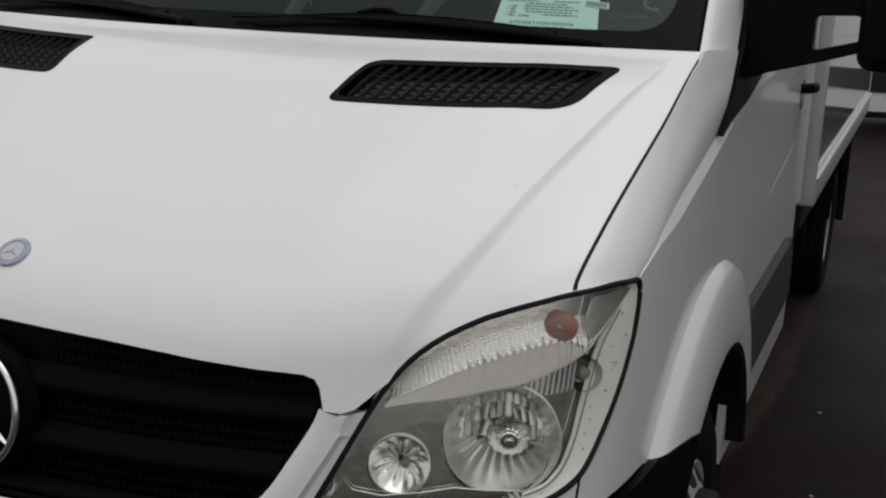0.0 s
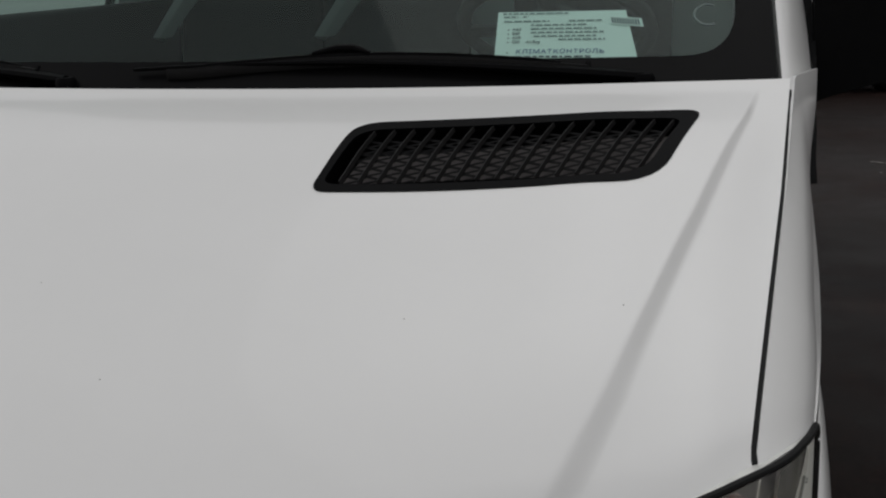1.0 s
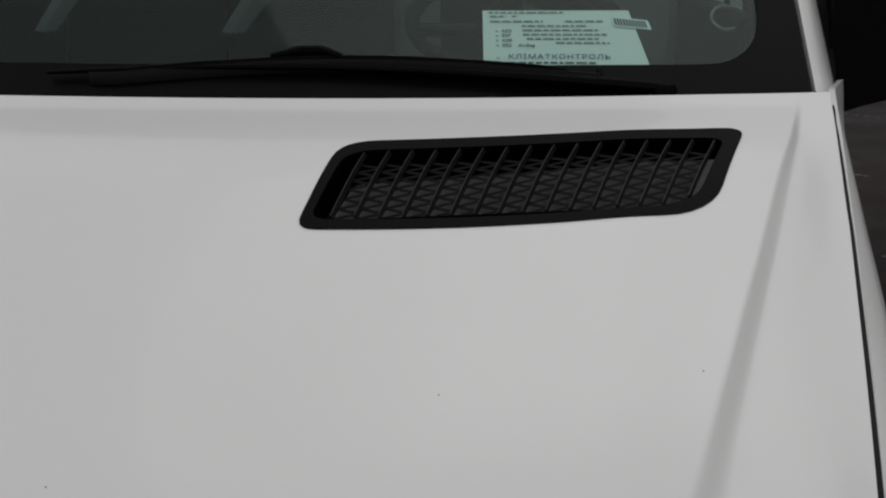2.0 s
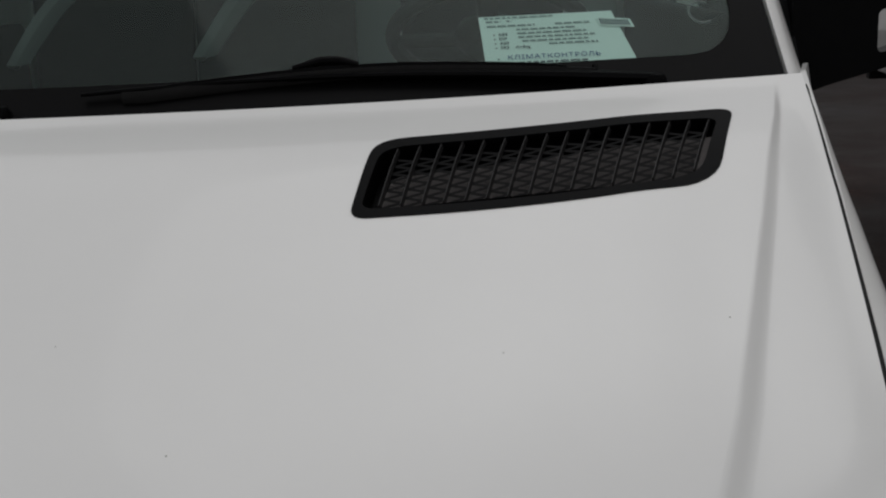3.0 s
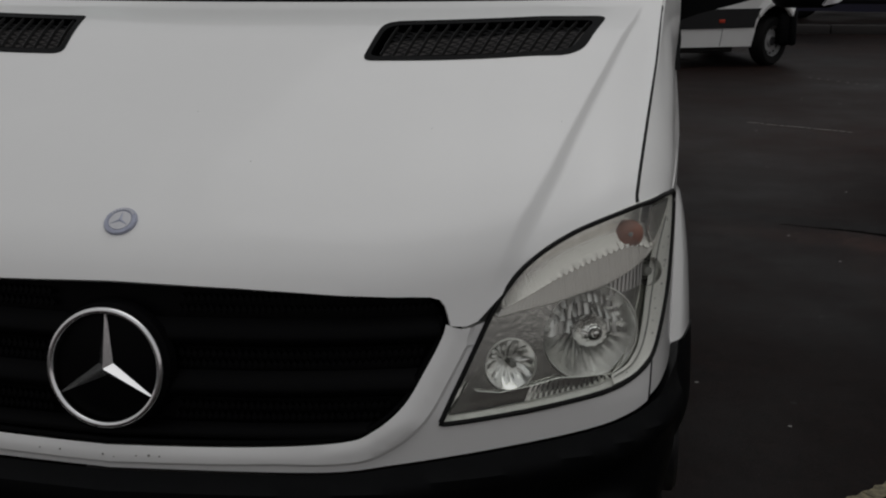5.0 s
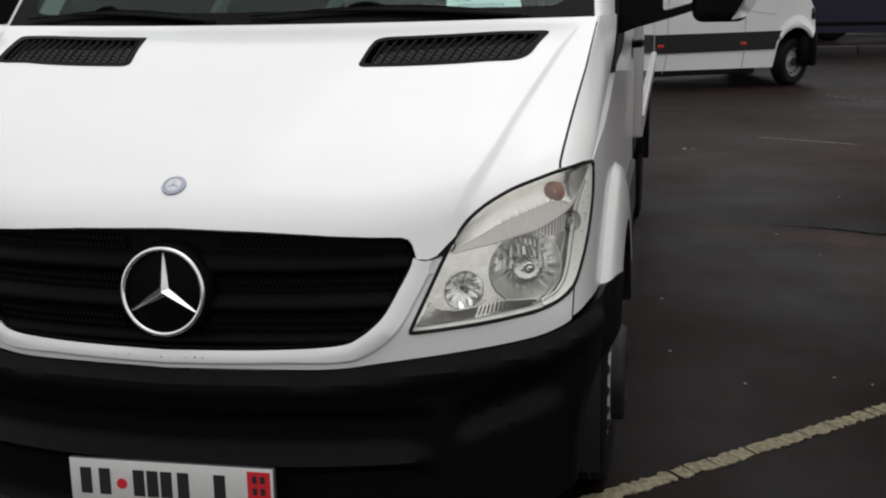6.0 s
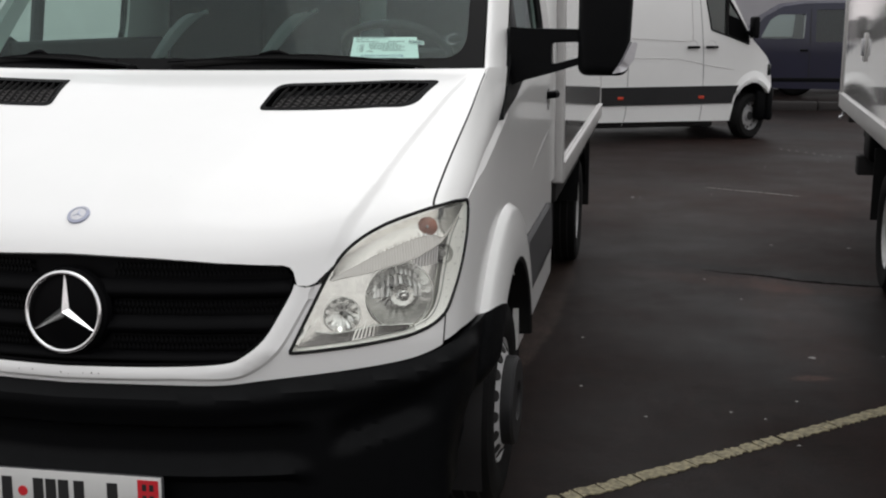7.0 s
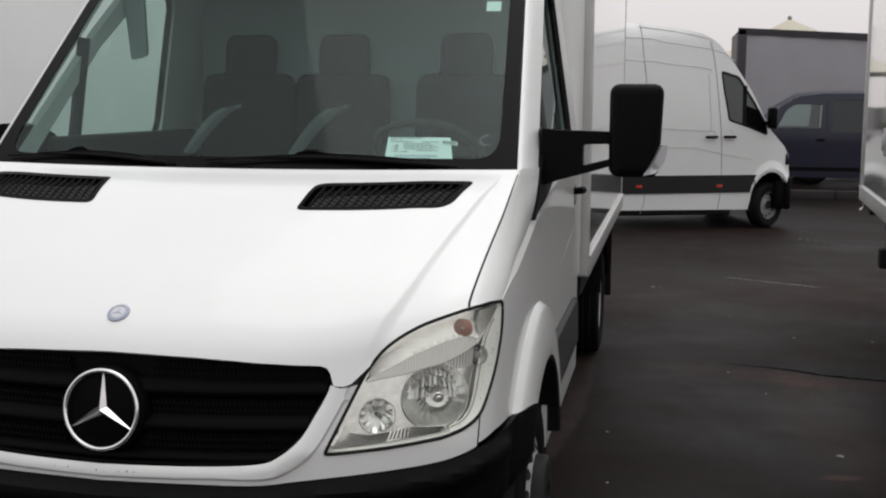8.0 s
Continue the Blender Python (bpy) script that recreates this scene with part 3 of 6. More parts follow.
def star(m, r, h, w):
    """Three tapered ridged arms, 120 degrees apart."""
    bm = bmesh.new()
    for k in range(3):
        q = m @ Matrix.Rotation(k * 2 * math.pi / 3, 4, "Z")
        a = [bm.verts.new(q @ Vector(c)) for c in ((-w, w * .577, 0), (w, w * .577, 0), (w * .12, r, 0), (-w * .12, r, 0), (0, 0, h), (0, r, h * .25))]
        for f in ((0, 4, 5, 3), (4, 1, 2, 5), (3, 5, 2)):
            bm.faces.new([a[i] for i in f])
    bmesh.ops.recalc_face_normals(bm, faces=bm.faces)
    return bm


part("badge_star", star(bm_ @ Matrix.Translation((0, 0, .0046)), .018, .002, .003), BADGE_BLUE, badge)
for k in range(9):
    a = radians(40 + k * 12.5)
    part("badge_mark", block((-.0016, -.0022, 0), (.0016, .0022, .001), 0, 1, bm_ @ Matrix.Rotation(a - math.pi / 2, 4, "Z") @ Matrix.Translation((0, .0256, .004))), SILVER, badge)

# white front panel round the grille, below the lamps
GRILLE_EDGE = spline([(.592, .968), (.583, .94), (.557, .891), (.52, .83), (.468, .787), (.415, .768), (.265, .760), (.11, .757), (0, .757)], 6)
GRILLE_EDGE = np.vstack([GRILLE_EDGE, [(-x, z) for x, z in GRILLE_EDGE[-2::-1]]])
BUMPER_TOP = spline([(0, .711), (.263, .711), (.414, .711), (.543, .724), (.747, .736), (.893, .752), (.998, .778)], 5)


def bevel_at(s):
    """How far from the grille the panel steps down."""
    return np.interp(abs(s), (.30, .52), (.033, .048))


def front_panel():
    right = [(.592, .964), (.62, .956), (.645, .957), (.664, .962), (.639, .912), (.617, .865), (.585, .792), (.600, .785), (.746, .791), (.891, .808), (.956, .827), (1.004, .856), (1.0, .80)]
    right += [tuple(p) for p in BUMPER_TOP[::-1]]
    left = [(-s, z) for s, z in right[::-1]][1:]
    line = GRILLE_EDGE
    outline = right + left + [tuple(p) for p in line[::-1]][1:-1]

    def fn(s, z):
        d = distance([(s, z)], line)[0]
        k = bevel_at(s)
        return front_at(s, z, .012 * smooth((k + .005 - d) / .010) - .008 * smooth((.012 - d) / .012))
    folds = []
    for e in (-.005, 0, .005):
        for h in (line[:len(line) // 2 + 1], line[len(line) // 2:]):
            t = np.gradient(h, axis=0)
            n = np.c_[t[:, 1], -t[:, 0]] / np.hypot(t[:, 0], t[:, 1])[:, None]
            n *= np.sign(((h - (0, .90)) * n).sum(1))[:, None]
            q = h + n * np.array([bevel_at(s) + e for s in h[:, 0]])[:, None]
            folds.append([tuple(p) for p in q if p[1] < .925 and p[1] > np.interp(abs(p[0]), BUMPER_TOP[:, 0], BUMPER_TOP[:, 1]) + .003])
    return part("front_panel", sheet(outline, fn, (0, -1, 0), .014, thick=.02, lines=[f for f in folds if len(f) > 2]), PAINT, truck, "white panel framing the grille")


lip = front_panel()
for s0, z0, r in ((-.006, .742, .0022), (.052, .741, .0016), (.075, .742, .0026), (.094, .741, .0018), (-.09, .743, .002), (-.13, .742, .0014), (.012, .738, .0012)):
    part("dirt_speck", lathe([(0, .0012), (r, .0004), (r, -.001)], Matrix.Translation(front_at(s0, z0, .0125)) @ Matrix.Rotation(radians(90), 4, "X"), 7), SHADE, lip)
for g in (1, -1):
    part("seam_filler", grid(lambda s, z: front_at(g * s, z, -.020), np.linspace(.612, .652, 5), np.linspace(.945, .985, 4), (0, -1, 0), .004), RUBBER, truck)

# grille: black backing, broad slats, pierced strips between them, chrome ring emblem
def grille():
    e = [tuple(p) for p in GRILLE_EDGE]
    top = [(-.566, 1.0), (-.4, 1.014), (-.2, 1.022), (0, 1.028), (.2, 1.022), (.4, 1.014), (.566, 1.0)]
    g = part("grille", sheet([(s * 1.012, z - (.006 if z < .8 else 0)) for s, z in e] + top, lambda s, z: front_at(s, z, -.035), (0, -1, 0), .03, thick=.01), PLASTIC_SMOOTH, truck, "black plastic grille with broad slats")
    half = lambda z: np.interp(z, (.757, .768, .787, .83, .891, .952, .99, 1.01), (.2, .42, .47, .522, .56, .585, .588, .56)) - .002
    for lo, hi in ((.925, .975), (.838, .885), (.765, .795)):
        part("slat", grid(lambda s, t: front_at(s * (half(lo + (hi - lo) * t)), lo + (hi - lo) * t, -.022 + .020 * math.sin(math.pi * min(1, max(0, t)) ** .8)), np.linspace(-1, 1, 49), np.linspace(0, 1, 9), (0, -1, 0), .006), PLASTIC_SMOOTH, g)
    for lo, hi, rows in ((.980, 1.018, 2), (.888, .922, 2), (.798, .834, 2)):
        bits = []
        for r in range(rows):
            z = lo + (hi - lo) * (r + .5) / rows
            k = int(half(z) / .0115)
            for i in range(-k, k):
                s = (i + .5 + .5 * (r % 2)) * .0115
                if abs(s) < half(z) - .01 and not (abs(s) < .115):
                    bits.append(plate([(s - .0055, z), (s, z - .008), (s + .0055, z), (s, z + .008)], lambda a, b, h: front_at(a, b, -.026 + h), .006))
        part("mesh_strip", join(*bits), PLASTIC_SMOOTH, g)["kind"] = "stuff"
    rim = spline([(.588, .975), (.583, .94), (.557, .893), (.52, .832), (.468, .789), (.415, .770), (.265, .762), (.11, .759), (0, .759)], 5)
    rim = list(rim) + [(-s, z) for s, z in rim[-2::-1]]
    part("grille_rim", tube([front_at(s, z, -.012) for s, z in rim], .006, 6), PLASTIC_SMOOTH, g)
    # emblem
    c = Vector(front_at(0, .897, 0)) + Vector((.003, -.012, 0))
    m = Matrix.Translation(c) @ Matrix.Rotation(radians(90 - 9), 4, "X")
    e_ = part("emblem", lathe([(.0, -.004), (.088, -.004), (.112, -.014), (.118, -.03), (.0, -.03)], m, 48), PLASTIC_SMOOTH, g, "round chrome three-armed star emblem")
    part("emblem_ring", lathe([(.1010 + .0058 * math.cos(a), .004 + .0060 * math.sin(a)) for a in np.linspace(0, 2 * math.pi, 13)[:-1]], m, 64, True), CHROME, e_)
    part("emblem_star", star(m @ Matrix.Translation((0, 0, -.002)), .095, .015, .0125), CHROME, e_)
    return g


grille()

# black bumper, which carries the wheel-arch flare down
FLARE = [(.660, -.004), (.645, .022), (.632, .031), (.595, .041), (.55, .049), (.50, .054), (.478, .052), (.462, .045), (.455, .01), (.45, -.06)]
ARCH_Y, ARCH_Z = 1.04, .36


def flare_end(r):
    """The angle round the wheel at which the flare meets the bumper."""
    return radians(float(np.interp(r, (.455, .660), (123, 140.5))))


def side_s(y):
    return float(np.interp(y, PLAN[:, 1], PLAN_S))


def bumper():
    top = [tuple(p) for p in BUMPER_TOP] + [(1.10, .783), (1.20, .783)]
    for r in (.655, .63, .60, .55, .50, .463):
        a = flare_end(r) - radians(.6)
        top.append((side_s(ARCH_Y + r * math.cos(a)), ARCH_Z + r * math.sin(a)))
    arch = [(side_s(ARCH_Y - math.sqrt(.463 ** 2 - (z - ARCH_Z) ** 2)), z) for z in (.72, .69, .65, .61, .55, .48, .42)]
    right = top + arch + [(1.24, .365), (1.05, .345), (.85, .325), (.5, .30), (0, .295)]
    outline = [(-s, z) for s, z in right[::-1]][1:] + right[1:-1]

    def fn(s, z):
        a = abs(s)
        tz = np.interp(a, BUMPER_TOP[:, 0], BUMPER_TOP[:, 1]) if a < .998 else .78
        d = tz - z
        off = .010 + .026 * smooth(d / .035) - .012 * smooth((d - .055) / .03)
        mid = smooth((.66 - a) / .12)
        off -= mid * .034 * smooth((.615 - z) / .03) * smooth((z - .47) / .05)
        off -= mid * .03 * smooth((.47 - z) / .03)
        off += .018 * smooth((.34 - z) / .06)
        ridge = .535 + (a - .80) * .30
        out_ = smooth((a - .66) / .08) * smooth((.98 - a) / .08)
        off -= out_ * .030 * smooth((z - ridge) / .045) * smooth((ridge + .13 - z) / .07)
        off *= smooth((1.5 - a) / .25) * .8 + .2
        off -= .045 * smooth((a - .93) / .2) * smooth((.66 - z) / .25)
        k = smooth((a - 1.12) / .12)
        y = np.interp(a, PLAN_S, PLAN[:, 1])
        r = math.hypot(y - ARCH_Y, z - ARCH_Z)
        flare = max(.012, .85 * np.interp(r, [p[0] for p in FLARE[::-1]], [p[1] for p in FLARE[::-1]])) * smooth((z - .52) / .12) - .055 * smooth((.62 - z) / .14)
        return front_at(s, z, off * (1 - k) + (flare + .004 * smooth((z - .6) / .05)) * k)
    b = part("bumper", sheet(outline, fn, (0, -1, 0), .015, thick=.015), PLASTIC, truck, "textured black plastic bumper")
    part("bumper_intake", grid(lambda s, z: front_at(s, z, -.05), np.linspace(-.62, .62, 25), (.40, .48, .56, .62), (0, -1, 0)), CHASSIS, b)
    return b


bumper()

# licence plate with plain bars for its characters
def licence_plate():
    y0 = -.080
    m = Matrix.Translation((-.004, y0 + .004, .413)) @ Matrix.Rotation(radians(-.4), 4, "Y") @ Matrix.Rotation(radians(90 - 3), 4, "X")
    p = part("licence_plate", block((-.268, -.066, -.012), (.268, .064, -.001), .006, 2, m), GREY_PLASTIC, truck, "white licence plate in a grey holder")
    part("plate_sheet", block((-.264, -.050, -.001), (.264, .062, .002), .004, 2, m), PLATE_WHITE, p)
    bar = lambda x, z, w, h, mat, n: part(n, block((x - w / 2, z - h / 2, .002), (x + w / 2, z + h / 2, .0034), .0006, 1, m), mat, p)
    for x in (-.222, -.172, -.082, -.046, -.010, .034, .128):
        bar(x, .006, .030, .068, PLATE_INK, "plate_bar")
    part("plate_seal", lathe([(0, .0036), (.013, .0034), (.014, .002)], m @ Matrix.Translation((-.127, .002, 0)), 24), PLATE_RED, p)
    bar(.228, .005, .058, .098, PLATE_RED, "plate_red_field")
    for z in (.034, .004, -.026):
        part("plate_small_bar", block((.212, z - .009, .0034), (.224, z + .009, .0042), .0004, 1, m), PLATE_INK, p)
        part("plate_small_bar", block((.232, z - .009, .0034), (.244, z + .009, .0042), .0004, 1, m), PLATE_INK, p)


licence_plate()

# headlights
LAMP = [(.588, .796), (.613, .848), (.641, .906), (.669, .964), (.690, 1.000), (.722, 1.040), (.763, 1.072), (.812, 1.098), (.852, 1.113), (.903, 1.128), (.955, 1.140), (1.02, 1.146), (1.075, 1.142), (1.108, 1.138), (1.120, 1.126),
        (1.124, 1.10), (1.120, 1.05), (1.094, .986), (1.046, .912), (1.007, .864), (.956, .835), (.891, .816), (.746, .799), (.604, .792)]


def dense_line(P, n):
    """n even points along a polyline."""
    P = np.array(P)
    d = np.r_[0, np.cumsum(np.hypot(*np.diff(P, axis=0).T))]
    return np.c_[np.interp(np.linspace(0, d[-1], n), d, P[:, 0]), np.interp(np.linspace(0, d[-1], n), d, P[:, 1])]


def headlight(g):
    L = np.array(LAMP)
    c = L.mean(0)
    at = lambda s, z, off=0.0: front_at(g * s, z, off)
    lamp = part("headlight", grid(lambda i, h: at(*(c + (L[int(i) % len(L)] - c) * (1 - .10 * h)), -.002 - .090 * h), range(len(L) + 1), (0, .3, .7, 1), (0, -1, 0), .003), SATIN, truck, "clear headlight with amber bulb and black seal")
    part("lamp_back", sheet([tuple(c + (p - c) * .93) for p in L], lambda s, z: at(s, z, -.092 - .12 * max(0, z - .83)), (0, -1, 0), .05), LAMP_INNER, lamp)
    ring = lambda s, z, r, q: [(s + r * math.cos(t), z + q * math.sin(t)) for t in np.linspace(0, 2 * math.pi, 33)[:-1]]
    part("lamp_face", sheet([tuple(c + (p - c) * .955) for p in L], lambda s, z: at(s, z, -.027 + .03 * (z - .83)), (0, -1, 0), .025, [ring(.874, .914, .093, .086), ring(.722, .872, .049, .045), ring(1.004, 1.012, .027, .027)], .002), LAMP_INNER, lamp, "smoky grey inner shell")
    part("lamp_seal", tube([at(s, z, .001) for s, z in spline(list(map(tuple, c + (L - c) * 1.005)) + [tuple(c + (L[0] - c) * 1.005)], 4)[:-1]], .0047, 8, True), RUBBER, lamp, "black rubber seal")
    lens = part("lens", sheet([tuple(c + (p - c) * .99) for p in L], lambda s, z: at(s, z, .004 + .008 * smooth(min(1, (1 - np.max(np.abs((np.array((s, z)) - c) / (L.max(0) - c)))) * 3))), (0, -1, 0), .03), LENS, lamp, "clear curved lens")
    lens.visible_shadow = False
    rnd = random.Random(3)

    def facing(s, z, off, n):
        return Matrix.Translation(Vector(at(s, z, off))) @ Vector(n).normalized().to_track_quat("Z", "Y").to_matrix().to_4x4()

    def bowl(s, z, r, deep, name, label, mat, flutes, ripple):
        """A fluted mirrored bowl with a thin bright rim."""
        m = facing(s, z, -.030, (g * .34, -.93, .08))
        turns = 12 * flutes

        def fluted(k, q):
            a, h = 2 * math.pi * k / turns, q / 10
            wave = ripple * math.cos(flutes * a) * math.sin(math.pi * min(1, h * 1.15)) ** .7
            return m @ Vector((r * h * math.cos(a), r * h * math.sin(a), -deep * (1 - h ** 2.2) + .003 * h + wave))
        b = part(name, grid(fluted, range(turns + 1), range(1, 11), m.to_3x3() @ Vector((0, 0, 1))), mat, lamp, label, 60)
        part("bezel_ring", lathe([(r * 1.02, -.004), (r * 1.025, .005), (r * 1.0, .008), (r * .985, .003)], m, 48), SATIN, b)
        return b, m

    def facets(m, cols, rows, where, depth, name, parent, mat, tilt=(.1, .75), yaw=.5):
        """Columns of small mirror facets, each turned a little its own way: where(i, j) gives the corners."""
        for i in range(cols):
            bm = bmesh.new()
            turn = rnd.uniform(-yaw, yaw)
            for j in range(rows):
                x0, x1, y0, y1 = where(i, j)
                if y1 - y0 < .003:
                    continue
                up = rnd.uniform(*tilt)
                cx, cy = (x0 + x1) / 2, (y0 + y1) / 2
                q = m @ Matrix.Translation((cx, cy, depth(cx, cy))) @ Matrix.Rotation(turn + rnd.uniform(-.2, .2), 4, "Y") @ Matrix.Rotation(-up, 4, "X")
                # the strip bows across its width, so that it catches the sky on one flank
                k = 4
                top = [bm.verts.new(q @ Vector(((x0 - cx) + (x1 - x0) * e / k, y1 - cy, -.0016 * (2 * e / k - 1) ** 2))) for e in range(k + 1)]
                low = [bm.verts.new(q @ Vector(((x0 - cx) + (x1 - x0) * e / k, y0 - cy, -.0016 * (2 * e / k - 1) ** 2))) for e in range(k + 1)]
                for e in range(k):
                    bm.faces.new((low[e], low[e + 1], top[e + 1], top[e]))
            if len(bm.faces):
                part(name, bm, mat, parent)
            else:
                bm.free()

    R = .090
    main, m = bowl(.874, .914, R, .062, "main_reflector", "round smoky chrome bowl reflector", BOWL, 22, .0011)
    xs = np.linspace(-.072, .080, 13)

    def upper(i, j):
        x0, x1 = xs[i], xs[i + 1]
        top = math.sqrt(max(0, (R * .93) ** 2 - max(abs(x0), abs(x1)) ** 2))
        lo = -.012
        return x0 + .0006, x1 - .0006, lo + (top - lo) * j / 3, lo + (top - lo) * (j + 1) / 3 - .0008
    facets(m, 12, 3, upper, lambda x, y: -.050 + .040 * ((x * x + y * y) / R ** 2), "facet", main, FACET, (.0, .62), .45)
    # bright fluted cup round the bulb
    cup_m = m @ Matrix.Translation((.012, -.006, -.034))
    cup = bmesh.new()
    rows = []
    for h in np.linspace(0, 1, 9):
        rows.append([cup.verts.new(cup_m @ Vector(((.034 - .020 * h ** 2) * (1 + .035 * math.cos(14 * a)) * math.cos(a), (.034 - .020 * h ** 2) * (1 + .035 * math.cos(14 * a)) * math.sin(a) * .9, .030 * h))) for a in np.linspace(0, 2 * math.pi, 73)[:-1]])
    for a, b in zip(rows, rows[1:]):
        for j in range(72):
            cup.faces.new((a[j], a[(j + 1) % 72], b[(j + 1) % 72], b[j]))
    part("bulb_cup", cup, REFLECTOR, main, "bright fluted cup round the bulb")
    part("bulb", lathe([(0, .014), (.006, .012), (.010, .004), (.011, -.004), (.014, -.006), (.014, -.02)], cup_m @ Matrix.Translation((0, .002, .026)), 20), REFLECTOR, main, "bright capsule bulb")
    part("bulb_collar", lathe([(.013, .0), (.0155, .001), (.0155, -.003), (.013, -.003)], cup_m @ Matrix.Translation((0, .002, .028)), 20, True), SHADE, main)
    small, m2 = bowl(.722, .872, .0475, .026, "side_reflector", "small round fluted chrome bowl reflector", REFLECTOR, 11, .0022)
    part("side_bulb", lathe([(0, .0), (.006, -.002), (.007, -.009), (.007, -.03)], m2 @ Matrix.Translation((.008, -.004, -.006)), 16), SHADE, small)

    # indicator: sparkling ribbed wing along the upper edge, a grey ribbed leaf with a toothed edge under it, an amber bulb
    low = dense_line(spline([(.688, .966), (.735, .974), (.79, .982), (.84, .994), (.89, 1.005), (.94, 1.025), (.99, 1.049), (1.035, 1.082), (1.072, 1.110)], 6), 110)
    edge = dense_line(spline([(.695, .978), (.74, .996), (.79, 1.019), (.84, 1.038), (.89, 1.055), (.93, 1.065), (.965, 1.065), (.995, 1.056), (1.035, 1.083), (1.072, 1.111)], 6), 110)
    up = dense_line([(.698, .998), (.726, 1.032), (.766, 1.062), (.812, 1.087), (.850, 1.101), (.903, 1.116), (.955, 1.127), (1.01, 1.131), (1.072, 1.129)], 110)
    teeth = np.array([p + np.array((-.001, .0055)) * (1 if k % 3 == 0 else 0) * smooth((k - 18) / 20) * smooth((92 - k) / 6) for k, p in enumerate(edge)])

    def prism(i, j):
        """Fine upright ribs crossed by steps."""
        t = j / 22
        p = edge[int(i)] * (1 - t) + up[int(i)] * t + (teeth[int(i)] - edge[int(i)]) * max(0, 1 - 4 * t)
        return at(p[0], p[1], -.007 - .030 * t * (1 - .5 * t) + (.0008 if i % 2 else 0) + (.0005 if j % 2 else 0))

    def leaf(i, j):
        t = j / 10
        p = low[int(i)] * (1 - t) + teeth[int(i)] * t
        return at(p[0], p[1], -.006 - .004 * t + (.0007 if i % 2 else 0))
    part("indicator_reflector", grid(prism, range(110), range(23), (0, -1, 0)), RIBS, lamp, "bright ribbed indicator reflector", 12)
    part("indicator_band", grid(leaf, range(96), range(11), (0, -1, 0)), RIBS_GREY, lamp, "grey toothed band under the indicator", 12)
    part("indicator_lens", sheet(list(map(tuple, low[::4])) + list(map(tuple, up[::-4])), lambda s, z: at(s, z, -.001), (0, -1, 0), .02), RIBBED, lamp, "ribbed clear indicator lens").visible_shadow = False
    part("indicator_floor", grid(lambda i, h: at(*low[int(i)], -.007 - .035 * h), range(0, 110, 3), (0, 1), (0, 0, 1), .003), SATIN, lamp)
    # smooth grey corner past the bulb
    part("corner_plate", sheet([(1.0, 1.066), (1.072, 1.112), (1.100, 1.128), (1.06, 1.134), (.992, 1.131), (.985, 1.09)], lambda s, z: at(s, z, -.005), (0, -1, 0), .02, thick=.004), BOWL, lamp)
    amber = lathe([(0, .012), (.012, .011), (.021, .007), (.026, .001), (.024, -.006), (0, -.008)], facing(.944, 1.088, -.013, (g * .3, -.95, .1)), 28)
    part("amber_bulb", amber, AMBER, lamp, "amber indicator bulb")
    part("bulb_tip", lathe([(0, .0135), (.003, .013), (.0045, .0105)], facing(.940, 1.090, -.010, (g * .3, -.95, .1)), 16), SHADE, lamp)
    # cream strip down the outer edge, ribbed clear strip along the lower edge
    outer = [(1.100, 1.129), (1.112, 1.124), (1.114, 1.10), (1.109, 1.05), (1.085, .99), (1.037, .918), (.999, .870), (.953, .842), (.920, .833), (.915, .838), (.951, .853), (.975, .880), (.990, .92), (.999, .965), (1.012, 1.02), (1.030, 1.062), (1.066, 1.100)]
    out_ = dense_line([tuple(c + (np.array(p) - c) * .987) for p in ((1.104, 1.139), (1.120, 1.126), (1.124, 1.10), (1.120, 1.05), (1.094, .986), (1.046, .912), (1.007, .864), (.956, .835), (.915, .824))], 61)
    in_ = dense_line([outer[0]] + outer[:8:-1], 61)
    part("outer_strip", grid(lambda i, k: at(*(out_[int(i)] * (1 - k) + in_[int(i)] * k), -.0005 - .012 * k), range(61), np.linspace(0, 1, 7), (0, -1, 0), .003), CREAM, lamp, "cream inner strip with fine dirt specks")
    rim = spline(outer[9:17], 5)
    part("strip_edge", tube([at(s, z, -.003) for s, z in rim], .0016, 6), SHADE, lamp)
    for k in range(22):
        i = rnd.randrange(1, 7)
        s0, z0 = np.array(outer[i]) + (np.array(outer[i + 1]) - np.array(outer[i])) * rnd.random()
        s0, z0 = s0 - rnd.uniform(.010, .055), z0 + rnd.uniform(-.01, .02)
        if inside([(s0, z0)], outer)[0]:
            part("dirt_speck", lathe([(0, .001), (rnd.uniform(.0009, .0021), .0004)], facing(s0, z0, -.0015, (g * .6, -.8, 0)), 7), SHADE, lamp)
    lo_ = dense_line([(.606, .798), (.68, .801), (.746, .806), (.80, .813), (.85, .819), (.89, .824), (.925, .833)], 60)
    hi_ = dense_line([(.640, .852), (.655, .836), (.70, .828), (.76, .834), (.81, .843), (.86, .840), (.915, .840)], 60)
    part("lower_strip", grid(lambda i, t: at(*(lo_[int(i)] * (1 - t) + hi_[int(i)] * t), -.020 + .003 * t + (.0016 if i % 2 and i > 26 else 0)), range(60), np.linspace(0, 1, 5), (0, -1, 0), .003), LAMP_INNER, lamp, "ribbed clear lower strip", 12)
    part("strip_edge", tube([at(s, z, -.019) for s, z in hi_[4:]], .0012, 6), LAMP_INNER, lamp)
    q = facing(1.004, 1.012, -.014, (g * .55, -.83, .1))
    part("park_reflector", lathe([(.027, .006), (.0255, 0), (.018, -.012), (.007, -.016), (0, -.016)], q, 28), SMOKE, lamp)
